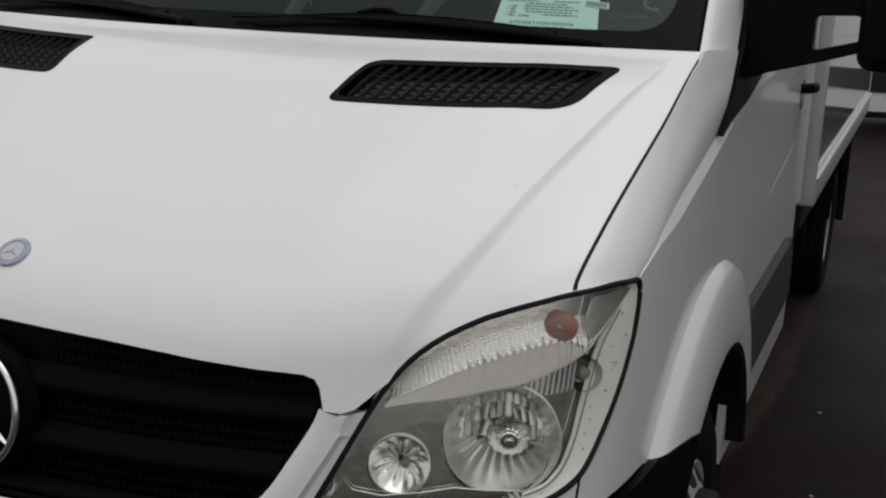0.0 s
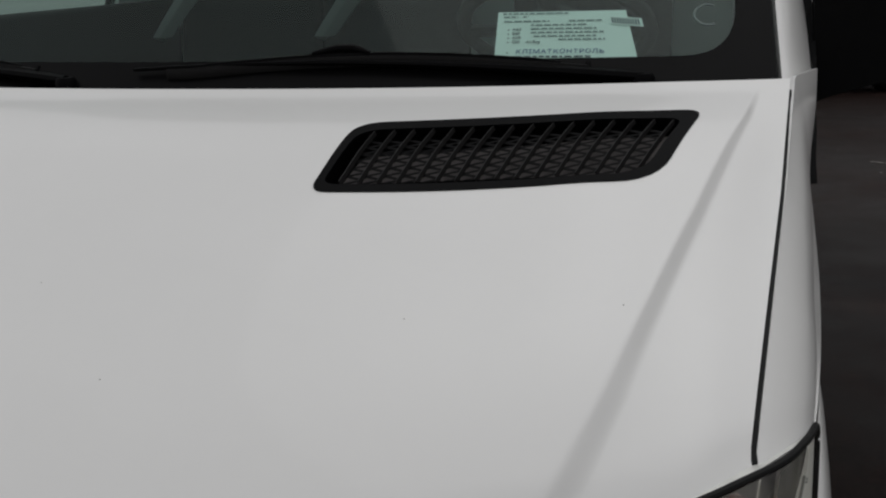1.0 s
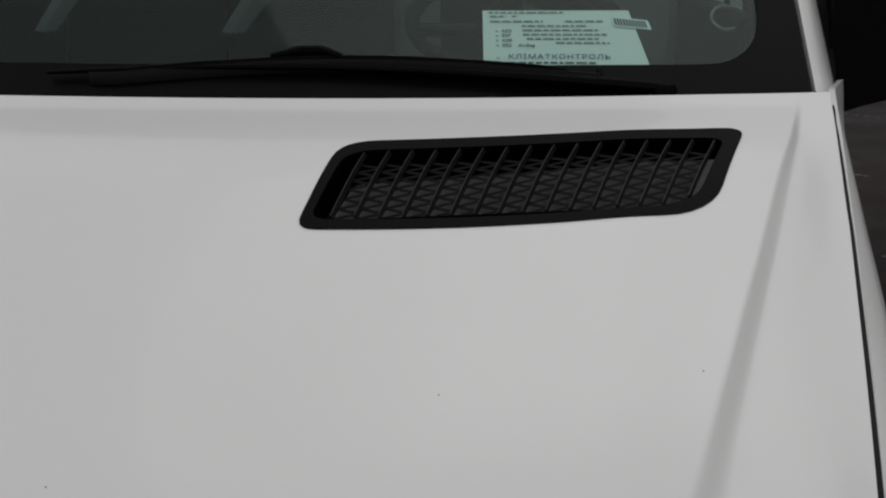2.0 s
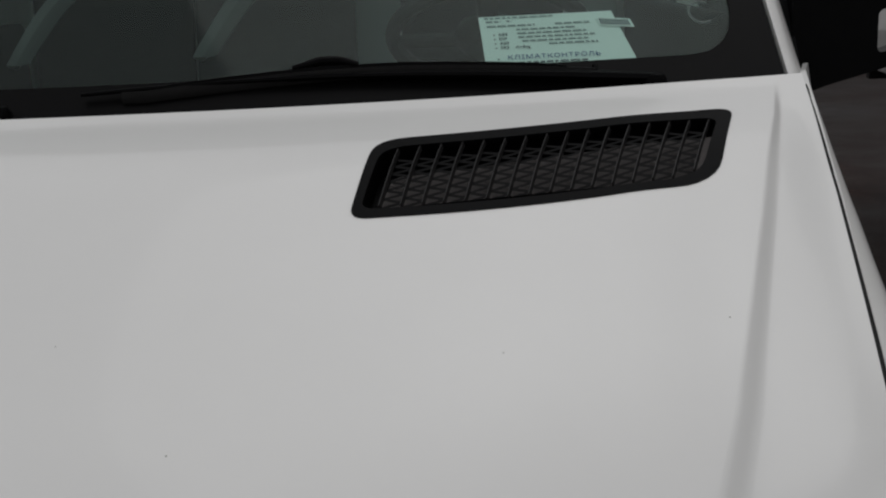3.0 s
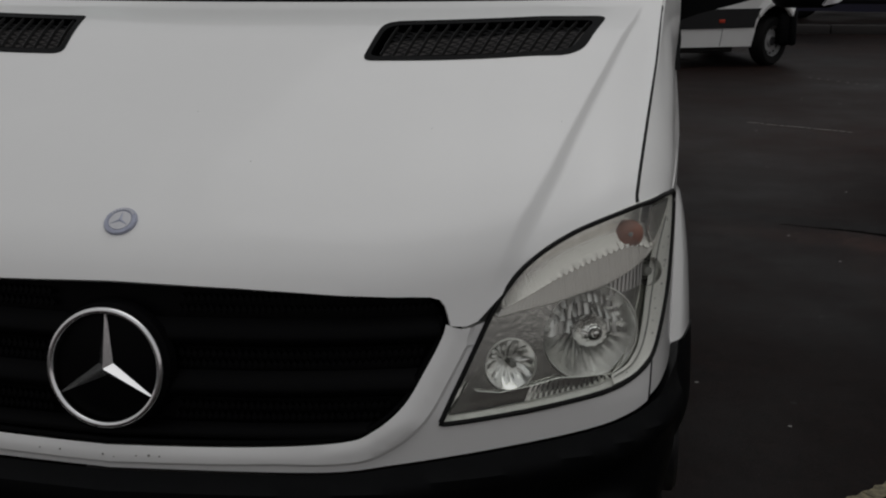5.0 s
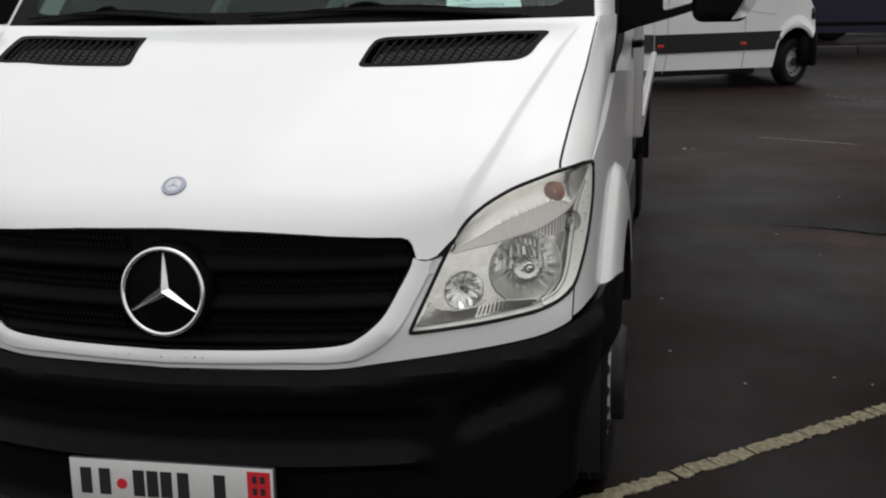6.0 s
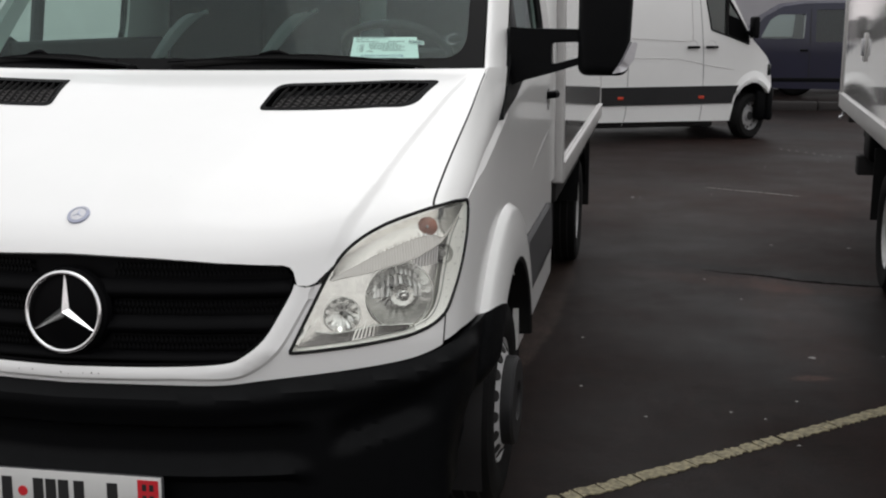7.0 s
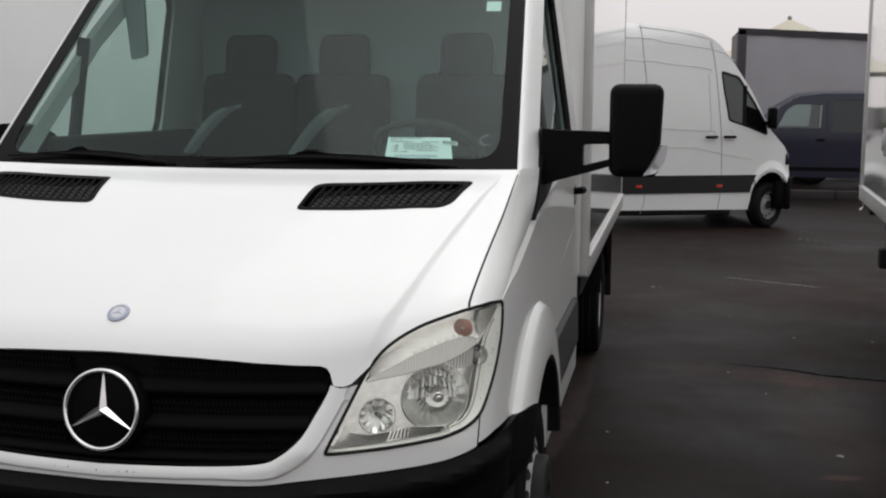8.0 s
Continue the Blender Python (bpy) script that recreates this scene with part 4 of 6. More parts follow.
    part("park_lens", lathe([(0, .004), (.008, .002), (.011, -.006), (.011, -.014)], q, 18), SHADE, lamp)
    for k in range(9):
        s = .908 + k * .009
        b_, t_ = 1.000 + .0012 * k, float(np.interp(s, low[:, 0], low[:, 1])) - .002
        if t_ - b_ > .006:
            part("rib", plate([(s - .0024, b_ - .02), (s + .0024, b_ - .018), (s + .0034, t_), (s - .0014, t_)], lambda a, b, h: at(a, b, -.020 + h), .005), RIBS_GREY, lamp)
    # dried drops and dust on the lens
    for k in range(26):
        s0, z0 = rnd.uniform(.66, .83), rnd.uniform(.86, .99)
        if inside([(s0, z0)], list(c + (L - c) * .94))[0]:
            part("dirt_speck", lathe([(0, .0008), (rnd.uniform(.0005, .0012), .0002)], facing(s0, z0, .0125, (g * .4, -.9, .1)), 6), PEBBLE_PALE, lamp)


for g in (1, -1):
    headlight(g)


# fenders, wheel-arch flares, side, doors
def crease(y):
    """Height of the shoulder line along the side."""
    return float(np.interp(y, (.43, .55, .69, .94, 1.33, 1.7, 2.7), (1.142, 1.196, 1.242, 1.303, 1.392, 1.425, 1.44)))


def chamfer(y):
    """Height of the bright slanted band under the shoulder line."""
    return .026 * smooth((y - .435) / .22) * smooth((2.3 - y) / .8)


def fender(g):
    s_of = lambda y, z: side_s(y - .22 * max(0, z - .8))
    shoulder = lambda y: np.array((np.interp(s_of(y, crease(y)), PLAN_S, PLAN[:, 0]) - .0015 - .30 * chamfer(y), y, crease(y)))

    # upper part: from the bonnet's edge over to the shoulder line
    def fn(w, t):
        v = min(1, w / .80)
        p = np.array(hood_at(1, v)) + np.array((.0065, 0, -.001))
        if w > .80:
            k = (w - .80) / .20
            p += np.array((.040 * k, .135 * k, -.003 * k))
        q = shoulder(.430 + (.985 - .430) * w)
        k = .45 + .25 * w
        mid = p * (1 - k) + q * k + np.array((.022 - .012 * w, -.012 * (1 - w), .010 + .014 * w))
        r = (1 - t) ** 2 * p + 2 * t * (1 - t) * mid + t * t * q
        return (g * r[0], r[1], r[2])
    body = part("fender", grid(fn, np.linspace(0, 1, 44), np.linspace(0, 1, 18), (g * .5, 0, 1), .008), PAINT, truck, "white front fender")
    part("panel_gap", tube([(g * (x + .003), y, z - .009) for x, y, z in (hood_at(1, v) for v in np.linspace(.015, .955, 20))], .0065, 6), RUBBER, body)

    # slanted band under the shoulder
    def band(y, t):
        q = shoulder(y)
        z = q[2] - chamfer(y)
        low = np.array((np.interp(s_of(y, z), PLAN_S, PLAN[:, 0]), y, z))
        r = q * (1 - t) + low * t
        return (g * r[0], r[1], r[2])
    part("shoulder_band", grid(band, np.linspace(.44, 1.102, 40), (0, .15, .5, .85, 1), (g, 0, .3), .004), PAINT, body)
    # side part: beside the lamp, above the bumper and the arch
    lamp = [(1.118, 1.139), (1.131, 1.10), (1.127, 1.05), (1.101, .984), (1.053, .908), (1.010, .857)]
    top = [(s_of(y, crease(y) - chamfer(y)), crease(y) - chamfer(y)) for y in np.linspace(.437, 1.102, 24)]
    arch = [(s_of(ARCH_Y + .46 * math.cos(a), ARCH_Z + .46 * math.sin(a)), ARCH_Z + .46 * math.sin(a)) for a in np.linspace(radians(82), radians(137), 10)]
    outline = lamp[::-1] + top + [(s_of(1.102, z), z) for z in (1.2, 1.05, .95, .83)] + arch + [(1.44, .735), (1.266, .790), (1.10, .796), (1.006, .786)]
    part("fender_side", sheet(outline, lambda s, z: front_at(g * s, z, .0), (g, -.4, 0), .02, thick=.008), PAINT, body)
    # flare
    prof = FLARE

    def fl(f, i):
        r, off = prof[int(i)]
        a = radians(30) + (flare_end(r) - radians(30)) * f
        y, z = ARCH_Y + r * math.cos(a), ARCH_Z + r * math.sin(a)
        return (g * (np.interp(side_s(y), PLAN_S, PLAN[:, 0]) + off * .85), y, z)
    part("wheel_arch_flare", grid(fl, np.linspace(0, 1, 44), range(7), (g, 0, .5), .006), PAINT, body, "white wheel-arch flare")
    part("arch_lip", grid(fl, np.linspace(-.2, 1, 44), range(6, 10), (g, 0, .5)), RUBBER, body, "black inner lip of the arch")
    part("panel_gap", tube([front_at(g * s, z, -.0005) for s, z in ((1.008, .858), (1.006, .83), (1.004, .80), (1.001, .782))], .0018, 6), RUBBER, body)
    # dark liner inside the arch
    part("arch_liner", grid(lambda a, x: (g * x, ARCH_Y + .47 * math.cos(a), ARCH_Z + .47 * math.sin(a)), np.linspace(radians(-20), radians(200), 26), (.55, .99), (0, 0, -1)), CHASSIS, body)
    part("arch_back", grid(lambda y, z: (g * .56, y, z), (.5, 1.6), (.2, .9), (g, 0, 0)), CHASSIS, body)


def side_x(y, z):
    """Half-width of the cab's side at a height: flat below the shoulder, slanted in over it."""
    top = crease(y)
    low = top - chamfer(y)
    return .9955 - .30 * min(max(0, z - low), chamfer(y)) - .10 * max(0, min(z, 1.44) - top) - .15 * max(0, z - 1.44)


def door(g):
    fn = lambda y, z: (g * (side_x(y, z) - .05 * max(0, (y - 2.70) / .10) ** 2), y, z)
    f = 1.106
    front = [(f, .80), (f + .36, .66), (1.50, .44)]
    outline = front + [(2.80, .44), (2.80, 2.28), (2.02, 2.28), (1.62, 1.96), (1.19, 1.545), (f, 1.47)]
    win = rounded([(1.235, 1.475), (2.33, 1.475), (2.33, 2.16), (2.03, 2.16), (1.66, 1.90)], [.02, .13, .08, .06, .03], 6)
    d = part("door", sheet(outline, fn, (g, 0, 0), .026, [win], .03), PAINT, truck, "white cab door with a dark side window")
    gl = part("door_glass", sheet(win, lambda y, z: (g * (side_x(y, z) - .018), y, z), (g, 0, 0), .15), SIDE_GLASS, d)
    gl.visible_shadow = False
    part("window_seal", tube([(g * (side_x(y, z) - .004), y, z) for y, z in win], .016, 6, True), RUBBER, d, "black window seal")
    part("window_post", tube([(g * (side_x(1.56, z) - .022), 1.54, z) for z in np.linspace(1.475, 1.93, 6)], .026, 8), GREY_PLASTIC, d)
    # door handle in its cup
    hx = side_x(2.5, 1.27)
    part("handle_cup", lathe([(0, -.012), (.03, -.010), (.045, .002), (.048, .0)], Matrix.Translation((g * hx, 2.49, 1.262)) @ Matrix.Rotation(radians(90 * g), 4, "Y"), 24), PLASTIC_SMOOTH, d)
    part("door_handle", tube([(g * (hx + o), y, z) for y, z, o in ((2.42, 1.285, .0), (2.435, 1.287, .03), (2.49, 1.285, .038), (2.545, 1.28, .03), (2.56, 1.275, 0))], [.012, .013, .014, .013, .012], 8, flat=1.3), PLASTIC_SMOOTH, d, "black door handle")
    # raised line that imitates the sloping edge of a reflection on the door skin
    part("reflection_edge", tube([(g * (side_x(1.70 + .86 * t, 1.0) - .0022), 1.70 + .86 * t, 1.005 + .12 * t) for t in np.linspace(0, 1, 10)], [.001, .003, .004, .0045, .005, .005, .005, .0045, .004, .002], 6, flat=2.2), PAINT, d)
    part("door_trim", block((.885, 1.30, 1.05), (.93, 2.60, 1.545), .03, 3, Matrix.Diagonal((g, 1, 1, 1))), CABIN, d, "dark inner door trim")
    # dark cladding with a white sill under it
    clad = rounded([(1.54, .802), (2.50, .802), (2.56, .56), (1.50, .56)], [.03, .09, .04, .01], 5)
    part("side_cladding", sheet(clad, lambda y, z: (g * (.998 + .020 * smooth(min(.815 - z, z - .545) / .03)), y, z), (g, 0, 0), .03, thick=.015), GREY_PLASTIC, d, "dark grey side cladding")
    part("sill", grid(lambda y, z: (g * (.992 + .02 * (z - .42)), y, z), np.linspace(1.44, 2.76, 12), (.40, .43, .56), (g, 0, -.3), .02), PAINT, truck, "white door sill")
    part("mud_guard", grid(lambda t, x: (g * x, 1.50 + .02 * t, .56 - .17 * t), (0, .5, 1), (.80, .985), (0, -1, 0), .008), PLASTIC, truck)


def mirror(g):
    px = lambda x, y, z: (g * x, y, z)
    foot = rounded([(.945, 1.308), (1.10, 1.345), (1.33, 1.396), (1.44, 1.42), (1.52, 1.47), (1.40, 1.56), (1.26, 1.60), (1.19, 1.595), (1.11, 1.47)], [.004] + [.02] * 8, 3)
    base = part("mirror_base", sheet(foot, lambda y, z: px(side_x(y, z) + .014 + .010 * smooth((y - 1.0) / .2) + .006 * smooth((1.12 - y) / .1) * smooth((z - 1.33) / .06) + .010 * smooth((z - 1.40) / .1), y, z), (g, 0, 0), .03, thick=.05), PLASTIC, truck, "black mirror foot on the door")
    arm = sheet([(.995, 1.598), (1.05, 1.592), (1.235, 1.588), (1.235, 1.478), (1.15, 1.452), (1.05, 1.425), (.995, 1.405)], lambda x, z: px(x, 1.135, z), (0, -1, 0), .05, [rounded([(1.132, 1.545), (1.222, 1.548), (1.222, 1.497), (1.132, 1.474)], .012, 4)], .055)
    part("mirror_arm", arm, PLASTIC, base)
    h = bmesh.new()
    bmesh.ops.create_cube(h, size=1)
    for v in h.verts:
        k = 1.0 if v.co.z > 0 else .93
        v.co = Vector((1.302 + v.co.x * .176 * k + (.004 if v.co.z > 0 else -.002), 1.155 + v.co.y * .10 * (1.0 if v.co.z > 0 else .92), 1.592 + v.co.z * .306))
    bmesh.ops.bevel(h, geom=list(h.edges), offset=.036, segments=5, affect="EDGES", profile=.55)
    if g < 0:
        bmesh.ops.scale(h, vec=(-1, 1, 1), verts=h.verts)
        bmesh.ops.reverse_faces(h, faces=h.faces)
    house = part("mirror_housing", h, PLASTIC, base, "black plastic mirror housing")
    part("mirror_glass", sheet(rounded([(1.235, 1.52), (1.37, 1.52), (1.375, 1.72), (1.232, 1.72)], .02, 4), lambda x, z: px(x, 1.2065, z), (0, 1, 0), .1), CHROME, house)
    ind = sheet(rounded([(1.330, 1.446), (1.374, 1.456), (1.400, 1.491), (1.411, 1.546), (1.392, 1.549), (1.366, 1.491)], .008, 3), lambda x, z: px(x, 1.096 + .5 * max(0, x - 1.365), z), (0, -1, 0), .02, thick=.05)
    part("mirror_indicator", ind, SILVER, house, "clear white mirror indicator")


# windscreen, pillars, roof
def screen_at(a, h, off=0.0):
    """A point of the windscreen: a across, h from its foot (0) to its top (1)."""
    k = abs(a)
    x = (.925 - .085 * h) * a
    y = .838 + .095 * k ** 2.2 + (.84 + .02 * k) * h
    z = 1.462 + .84 * h
    return (x, y - .7 * off, z + .7 * off)


def windscreen():
    g = part("windscreen", grid(lambda a, h: screen_at(a, h), np.linspace(-1, 1, 41), np.linspace(0, 1, 9), (0, -1, 1)), GLASS, truck, "greenish tinted windscreen")
    g.visible_shadow = False
    frame_ = rounded([(-1.012, -.02), (1.012, -.02), (1.012, 1.02), (-1.012, 1.02)], .02, 3)
    opening = rounded([(-.952, .046), (.952, .046), (.957, .95), (-.957, .95)], [.09, .09, .06, .06], 8)
    part("screen_border", sheet(frame_, lambda a, h: screen_at(a, h, .003), (0, -1, 1), .05, [opening], .003), BORDER, g, "black border round the glass")
    part("small_sticker", sheet([(.86, .655), (.92, .655), (.92, .70), (.86, .70)], lambda a, h: screen_at(a, h, -.003), (0, -1, 1), .1), PAPER, g)
    ring = [screen_at(.905 + .022 * math.cos(t), .118 + .018 * math.sin(t), -.002) for t in np.linspace(radians(60), radians(300), 14)]
    part("suction_mark", tube(ring, .0022, 6), FABRIC_LIGHT, g)


def cab_shell():
    for g in (1, -1):
        def pil(h, t):
            p = np.array(screen_at(g, h))
            p += np.array((g * (.016 + .052 * t), .012 + (.115 + .02 * h) * t ** 1.6, .012 * math.sin(math.pi * t) + (.010 - .02 * t)))
            return p
        part("pillar", grid(pil, np.linspace(-.012, 1.03, 16), np.linspace(0, 1, 7), (g, -1, .5), .02), PAINT, truck, "white windscreen pillar")
    part("roof", sheet(rounded([(-.90, 1.66), (.90, 1.66), (.90, 2.75), (-.90, 2.75)], .06, 4), lambda x, y: (x, y + .04 * (x / .9) ** 2 * smooth((2.2 - y) / .5), 2.32 + .10 * smooth((y - 1.6) / .5) - .10 * abs(x / .9) ** 4), (0, 0, 1), .08, thick=.03), PAINT, truck, "white cab roof")
    for g in (1, -1):
        part("side_fairing", grid(lambda z, t: (g * ((side_x(2.72, z) - .02) * (1 - t) + .990 * t), 2.74 + .18 * t - .05 * math.sin(math.pi * t), z), np.linspace(.84, 2.40, 16), np.linspace(0, 1, 8), (g, -1, 0), .006), PAINT, truck, "white fairing between cab and box")
    part("roof_lining", grid(lambda x, y: (x, y, 2.27), (-.86, .86), (1.72, 2.72), (0, 0, -1)), CABIN, truck)
    edge = [(side_x(2.75, z) - .05, z) for z in np.linspace(.50, 2.36, 14)]
    part("rear_wall", plate([(-x, z) for x, z in edge] + edge[::-1], lambda x, z, h: (x, 2.80 - h, z), .06), PAINT, truck, "white back wall of the cab")
    part("rear_lining", grid(lambda x, z: (x, 2.645, z), (-.87, .87), (.6, 2.3), (0, -1, 0)), CABIN_PALE, truck)
    part("cab_floor", block((-.95, 1.0, .50), (.95, 2.65, .58), .01, 1), CHASSIS, truck)
    part("bulkhead", grid(lambda x, z: (x, .93 + .12 * (1.44 - z), z), (-.93, .93), (.5, 1.44), (0, -1, 0)), CHASSIS, truck)
    part("cowl", grid(lambda u, t: tuple(np.array(hood_at(u, .983)) * (1 - t) + np.array(screen_at(u, .045, .006)) * t + np.array((0, .004, -.014 - .016 * math.sin(math.pi * t)))), np.linspace(-.995, .995, 41), np.linspace(0, 1, 6), (0, -.3, 1), .01), PLASTIC_SMOOTH, truck, "black scuttle below the windscreen")
    part("engine_tray", grid(lambda x, y: (x, y, .93), (-.80, .80), (.25, .9), (0, 0, 1)), CHASSIS, truck)


def wiper(x0, x1, lift):
    """Arm from its pivot, a blade under it on a raised bracket."""
    side = 1 if x1 > x0 else -1
    pts = [np.array(screen_at((x0 + (x1 - x0) * t) / .925, .006 + lift * math.sin(math.pi * t * .9) * .45 + .012 * t, .014)) for t in np.linspace(0, 1, 14)]
    w = part("wiper", tube(pts, [.012, .013, .012, .011, .009, .008, .007, .006, .006, .005, .005, .005, .005, .004], 8, flat=.7), PLASTIC_SMOOTH, truck, "black windscreen wiper resting on the scuttle")
    part("wiper_pivot", lathe([(0, .006), (.014, .005), (.018, -.002), (.018, -.03)], Matrix.Translation(pts[0]), 18), PLASTIC_SMOOTH, w)
    lo, hi = x0 + (x1 - x0) * .10, x1 - side * .06
    on = lambda t, h, off: screen_at((lo + (hi - lo) * t) / .925, h + lift * .42 * math.sin(math.pi * min(1, t * 1.05)), off)
    blade = part("wiper_blade", tube([on(t, .020, .010) for t in np.linspace(0, 1, 20)], .0045, 6, flat=2.2), RUBBER, w)
    part("blade_spine", tube([on(t, .027, .015) for t in np.linspace(.06, .94, 18)], [.002] + [.0042] * 16 + [.002], 6), PLASTIC_SMOOTH, blade)
    part("blade_bracket", tube([on(t, h, .018) for t, h in ((.50, .028), (.54, .036), (.58, .037), (.64, .030))], [.004, .007, .007, .004], 8), PLASTIC_SMOOTH, blade)
    part("blade_end", tube([on(.0, .012, .012), on(.0, .032, .012)], .004, 6), PLASTIC_SMOOTH, blade)


def cabin():
    part("dashboard", grid(lambda x, t: (x, 1.02 + .62 * t, 1.405 + .035 * math.sin(2.2 * t) - .28 * smooth((t - .72) / .28)), np.linspace(-.93, .93, 20), np.linspace(0, 1, 14), (0, 0, 1), .02), CABIN, truck, "dark grey dashboard")
    for x in (-.585, -.115, .475):
        s = part("seat", block((x - .235, 1.98, 1.06), (x + .235, 2.50, 1.22), .06, 4), FABRIC, truck, "dark cloth cab seat with headrest")
        part("seat_back", block((x - .23, -.07, 0), (x + .23, .07, .66), .06, 4, Matrix.Translation((0, 2.44, 1.16)) @ Matrix.Rotation(radians(-10), 4, "X")), FABRIC, s)
        part("headrest", block((x - .125, -.06, .60), (x + .125, .06, .85), .058, 5, Matrix.Translation((0, 2.44, 1.16)) @ Matrix.Rotation(radians(-10), 4, "X")), FABRIC, s)
        if x < 0:
            k = -.80 if x < -.4 else -.28
            part("side_bolster", grid(lambda t, w: (k + .20 * t + (w - .5) * (.065 + .03 * t), 2.30 + .05 * t - .02 * math.sin(math.pi * w), 1.44 + .21 * math.sin(1.35 * t) / math.sin(1.35)), np.linspace(0, 1, 10), np.linspace(0, 1, 5), (0, -1, .3), .03), FABRIC_LIGHT, s)
    m = Matrix.Translation((.50, 1.62, 1.50)) @ Matrix.Rotation(radians(-32), 4, "X")
    w = part("steering_wheel", lathe([(.20 + .016 * math.cos(a), .016 * math.sin(a)) for a in np.linspace(0, 2 * math.pi, 11)[:-1]], m, 40, True), CABIN, truck, "dark steering wheel")
    part("wheel_hub", lathe([(0, .03), (.06, .025), (.075, 0), (.05, -.03), (0, -.03)], m, 24), CABIN, w)
    for a in (0, 180, 270):
        part("spoke", block((.05, -.02, -.012), (.195, .02, .006), .006, 1, m @ Matrix.Rotation(radians(a), 4, "Z")), CABIN, w)
    part("sun_visor", sheet(rounded([(-.865, 2.30), (-.765, 2.30), (-.775, 1.87), (-.85, 1.85)], .02, 4), lambda x, z: (x, 1.80 + .12 * (2.3 - z), z), (0, -1, 0), .08, thick=.02), CABIN_PALE, truck, "grey sun visor turned to the side")


# wheels
def wheel(x, y, g, dual=False, front=False, parent=None, r=.345):
    m = Matrix.Translation((x, y, r)) @ Matrix.Rotation(radians(90 * g), 4, "Y")
    prof = [(.215, -.085), (.25, -.098), (.31, -.10), (.335, -.088), (r, -.07), (r, .07), (.335, .088), (.31, .10), (.25, .098), (.215, .085)]
    w = part("wheel", lathe(prof, m, 44, True), TYRE, parent or truck, "black tyre on a grey steel rim")
    for k in (-.045, 0, .045):
        part("tread_groove", lathe([(r + .0005, k - .004), (r + .0005, k + .004), (r - .01, k + .003), (r - .01, k - .003)], m, 44, True), CHASSIS, w)
    if dual:
        part("inner_tyre", lathe([(a, h - .235) for a, h in prof], m, 40, True), TYRE, w)
    if front:
        rim = part("rim", lathe([(.218, -.08), (.200, -.06), (.196, .05), (.214, .084), (.212, .088), (.200, .080), (.165, .098), (.150, .102), (.14, .07), (0, .05)], m, 44), RIM, w)
        for k in range(16):
            q = m @ Matrix.Rotation(k * 2 * math.pi / 16, 4, "Z") @ Matrix.Translation((.182, 0, .0885)) @ Matrix.Rotation(radians(-32), 4, "Y").inverted()
            part("rim_hole", lathe([(0, .0035), (.019, .0035), (.0205, -.01)], q, 18), CHASSIS, rim)
        part("hub", lathe([(.150, .07), (.153, .09), (.152, .135), (.142, .144), (.07, .146), (.06, .135), (0, .135)], m, 40), HUB, rim, "dark protruding wheel hub")
    else:
        rim = part("rim", lathe([(.218, .085), (.205, .075), (.195, -.02), (.14, -.055), (.10, -.06), (.08, -.02), (.06, 0), (0, 0)] if dual else [(.218, .085), (.205, .07), (.185, .03), (.14, .045), (.09, .04), (.075, .065), (0, .065)], m, 40), RIM, w)
        for k in range(8):
            q = m @ Matrix.Rotation(k * math.pi / 4, 4, "Z") @ Matrix.Translation((.165, 0, -.032 if dual else .042))
            part("rim_hole", lathe([(0, .003), (.018, .003), (.019, -.004)], q, 14), CHASSIS, rim)
    return w


for g in (1, -1):
    fender(g)
    door(g)
    mirror(g)
    wheel(g * .900, ARCH_Y, g, front=True)
    wheel(g * .885, 4.90, g, dual=True)
    part("mud_flap", block((min(g * .72, g * 1.02), 5.36, .30), (max(g * .72, g * 1.02), 5.375, .82), .004, 1), RUBBER, truck)
windscreen()
cab_shell()
cabin()
wiper(.74, -.08, .05)
wiper(-.20, -.86, .05)

# cargo box
def cargo_box(parent, x, y0, y1, z0, z1, skin):
    """A box body: skin panels, bottom rails, corner posts, roof, floor frame."""
    b = part("cargo_box", block((-x, y0, z0), (x, y1, z1), .012, 2), skin, parent, "glossy white box body", 10)
    for g in (1, -1):
        part("bottom_rail", block((min(g * (x - .02), g * (x + .014)), y0 - .01, z0 - .02), (max(g * (x - .02), g * (x + .014)), y1 + .01, z0 + .075), .006, 2), RAIL, b, "pale bottom rail")
        part("rail_lip", block((min(g * x, g * (x + .020)), y0, z0 + .075), (max(g * x, g * (x + .020)), y1, z0 + .087), .003, 1), RAIL, b)
        part("top_rail", block((min(g * (x - .02), g * (x + .012)), y0 - .01, z1 - .07), (max(g * (x - .02), g * (x + .012)), y1 + .01, z1 + .01), .006, 2), RAIL, b)
        for y, proud in ((y0, .012), (y1, .003)):
            part("corner_post", block((min(g * (x - .05), g * (x + proud)), y - .022, z0 - .02), (max(g * (x - .05), g * (x + proud)), y + .03, z1 + .01), .002 if proud < .01 else .01, 2), RAIL, b, "pale corner post", 10)
    return b


cargo_box(truck, 1.02, 2.965, 6.75, .83, 3.05, PANEL)
for g in (1, -1):
    part("chassis_rail", block((g * .38 - .04, 2.0, .52), (g * .38 + .04, 6.6, .70), .01, 1), CHASSIS, truck)
    part("body_support", block((g * .95 - .04, 3.0, .70), (g * .95 + .04, 6.6, .82), .01, 1), CHASSIS, truck)
    part("rear_mudguard", grid(lambda a, x: (g * x, 4.90 + .42 * math.cos(a), .36 + .42 * math.sin(a)), np.linspace(radians(15), radians(165), 20), (.62, 1.0), (0, 0, 1), .008), PLASTIC, truck)
for y in (3.0, 3.6, 4.2, 5.6, 6.4):
    part("cross_member", block((-.97, y, .66), (.97, y + .07, .82), .008, 1), CHASSIS, truck)
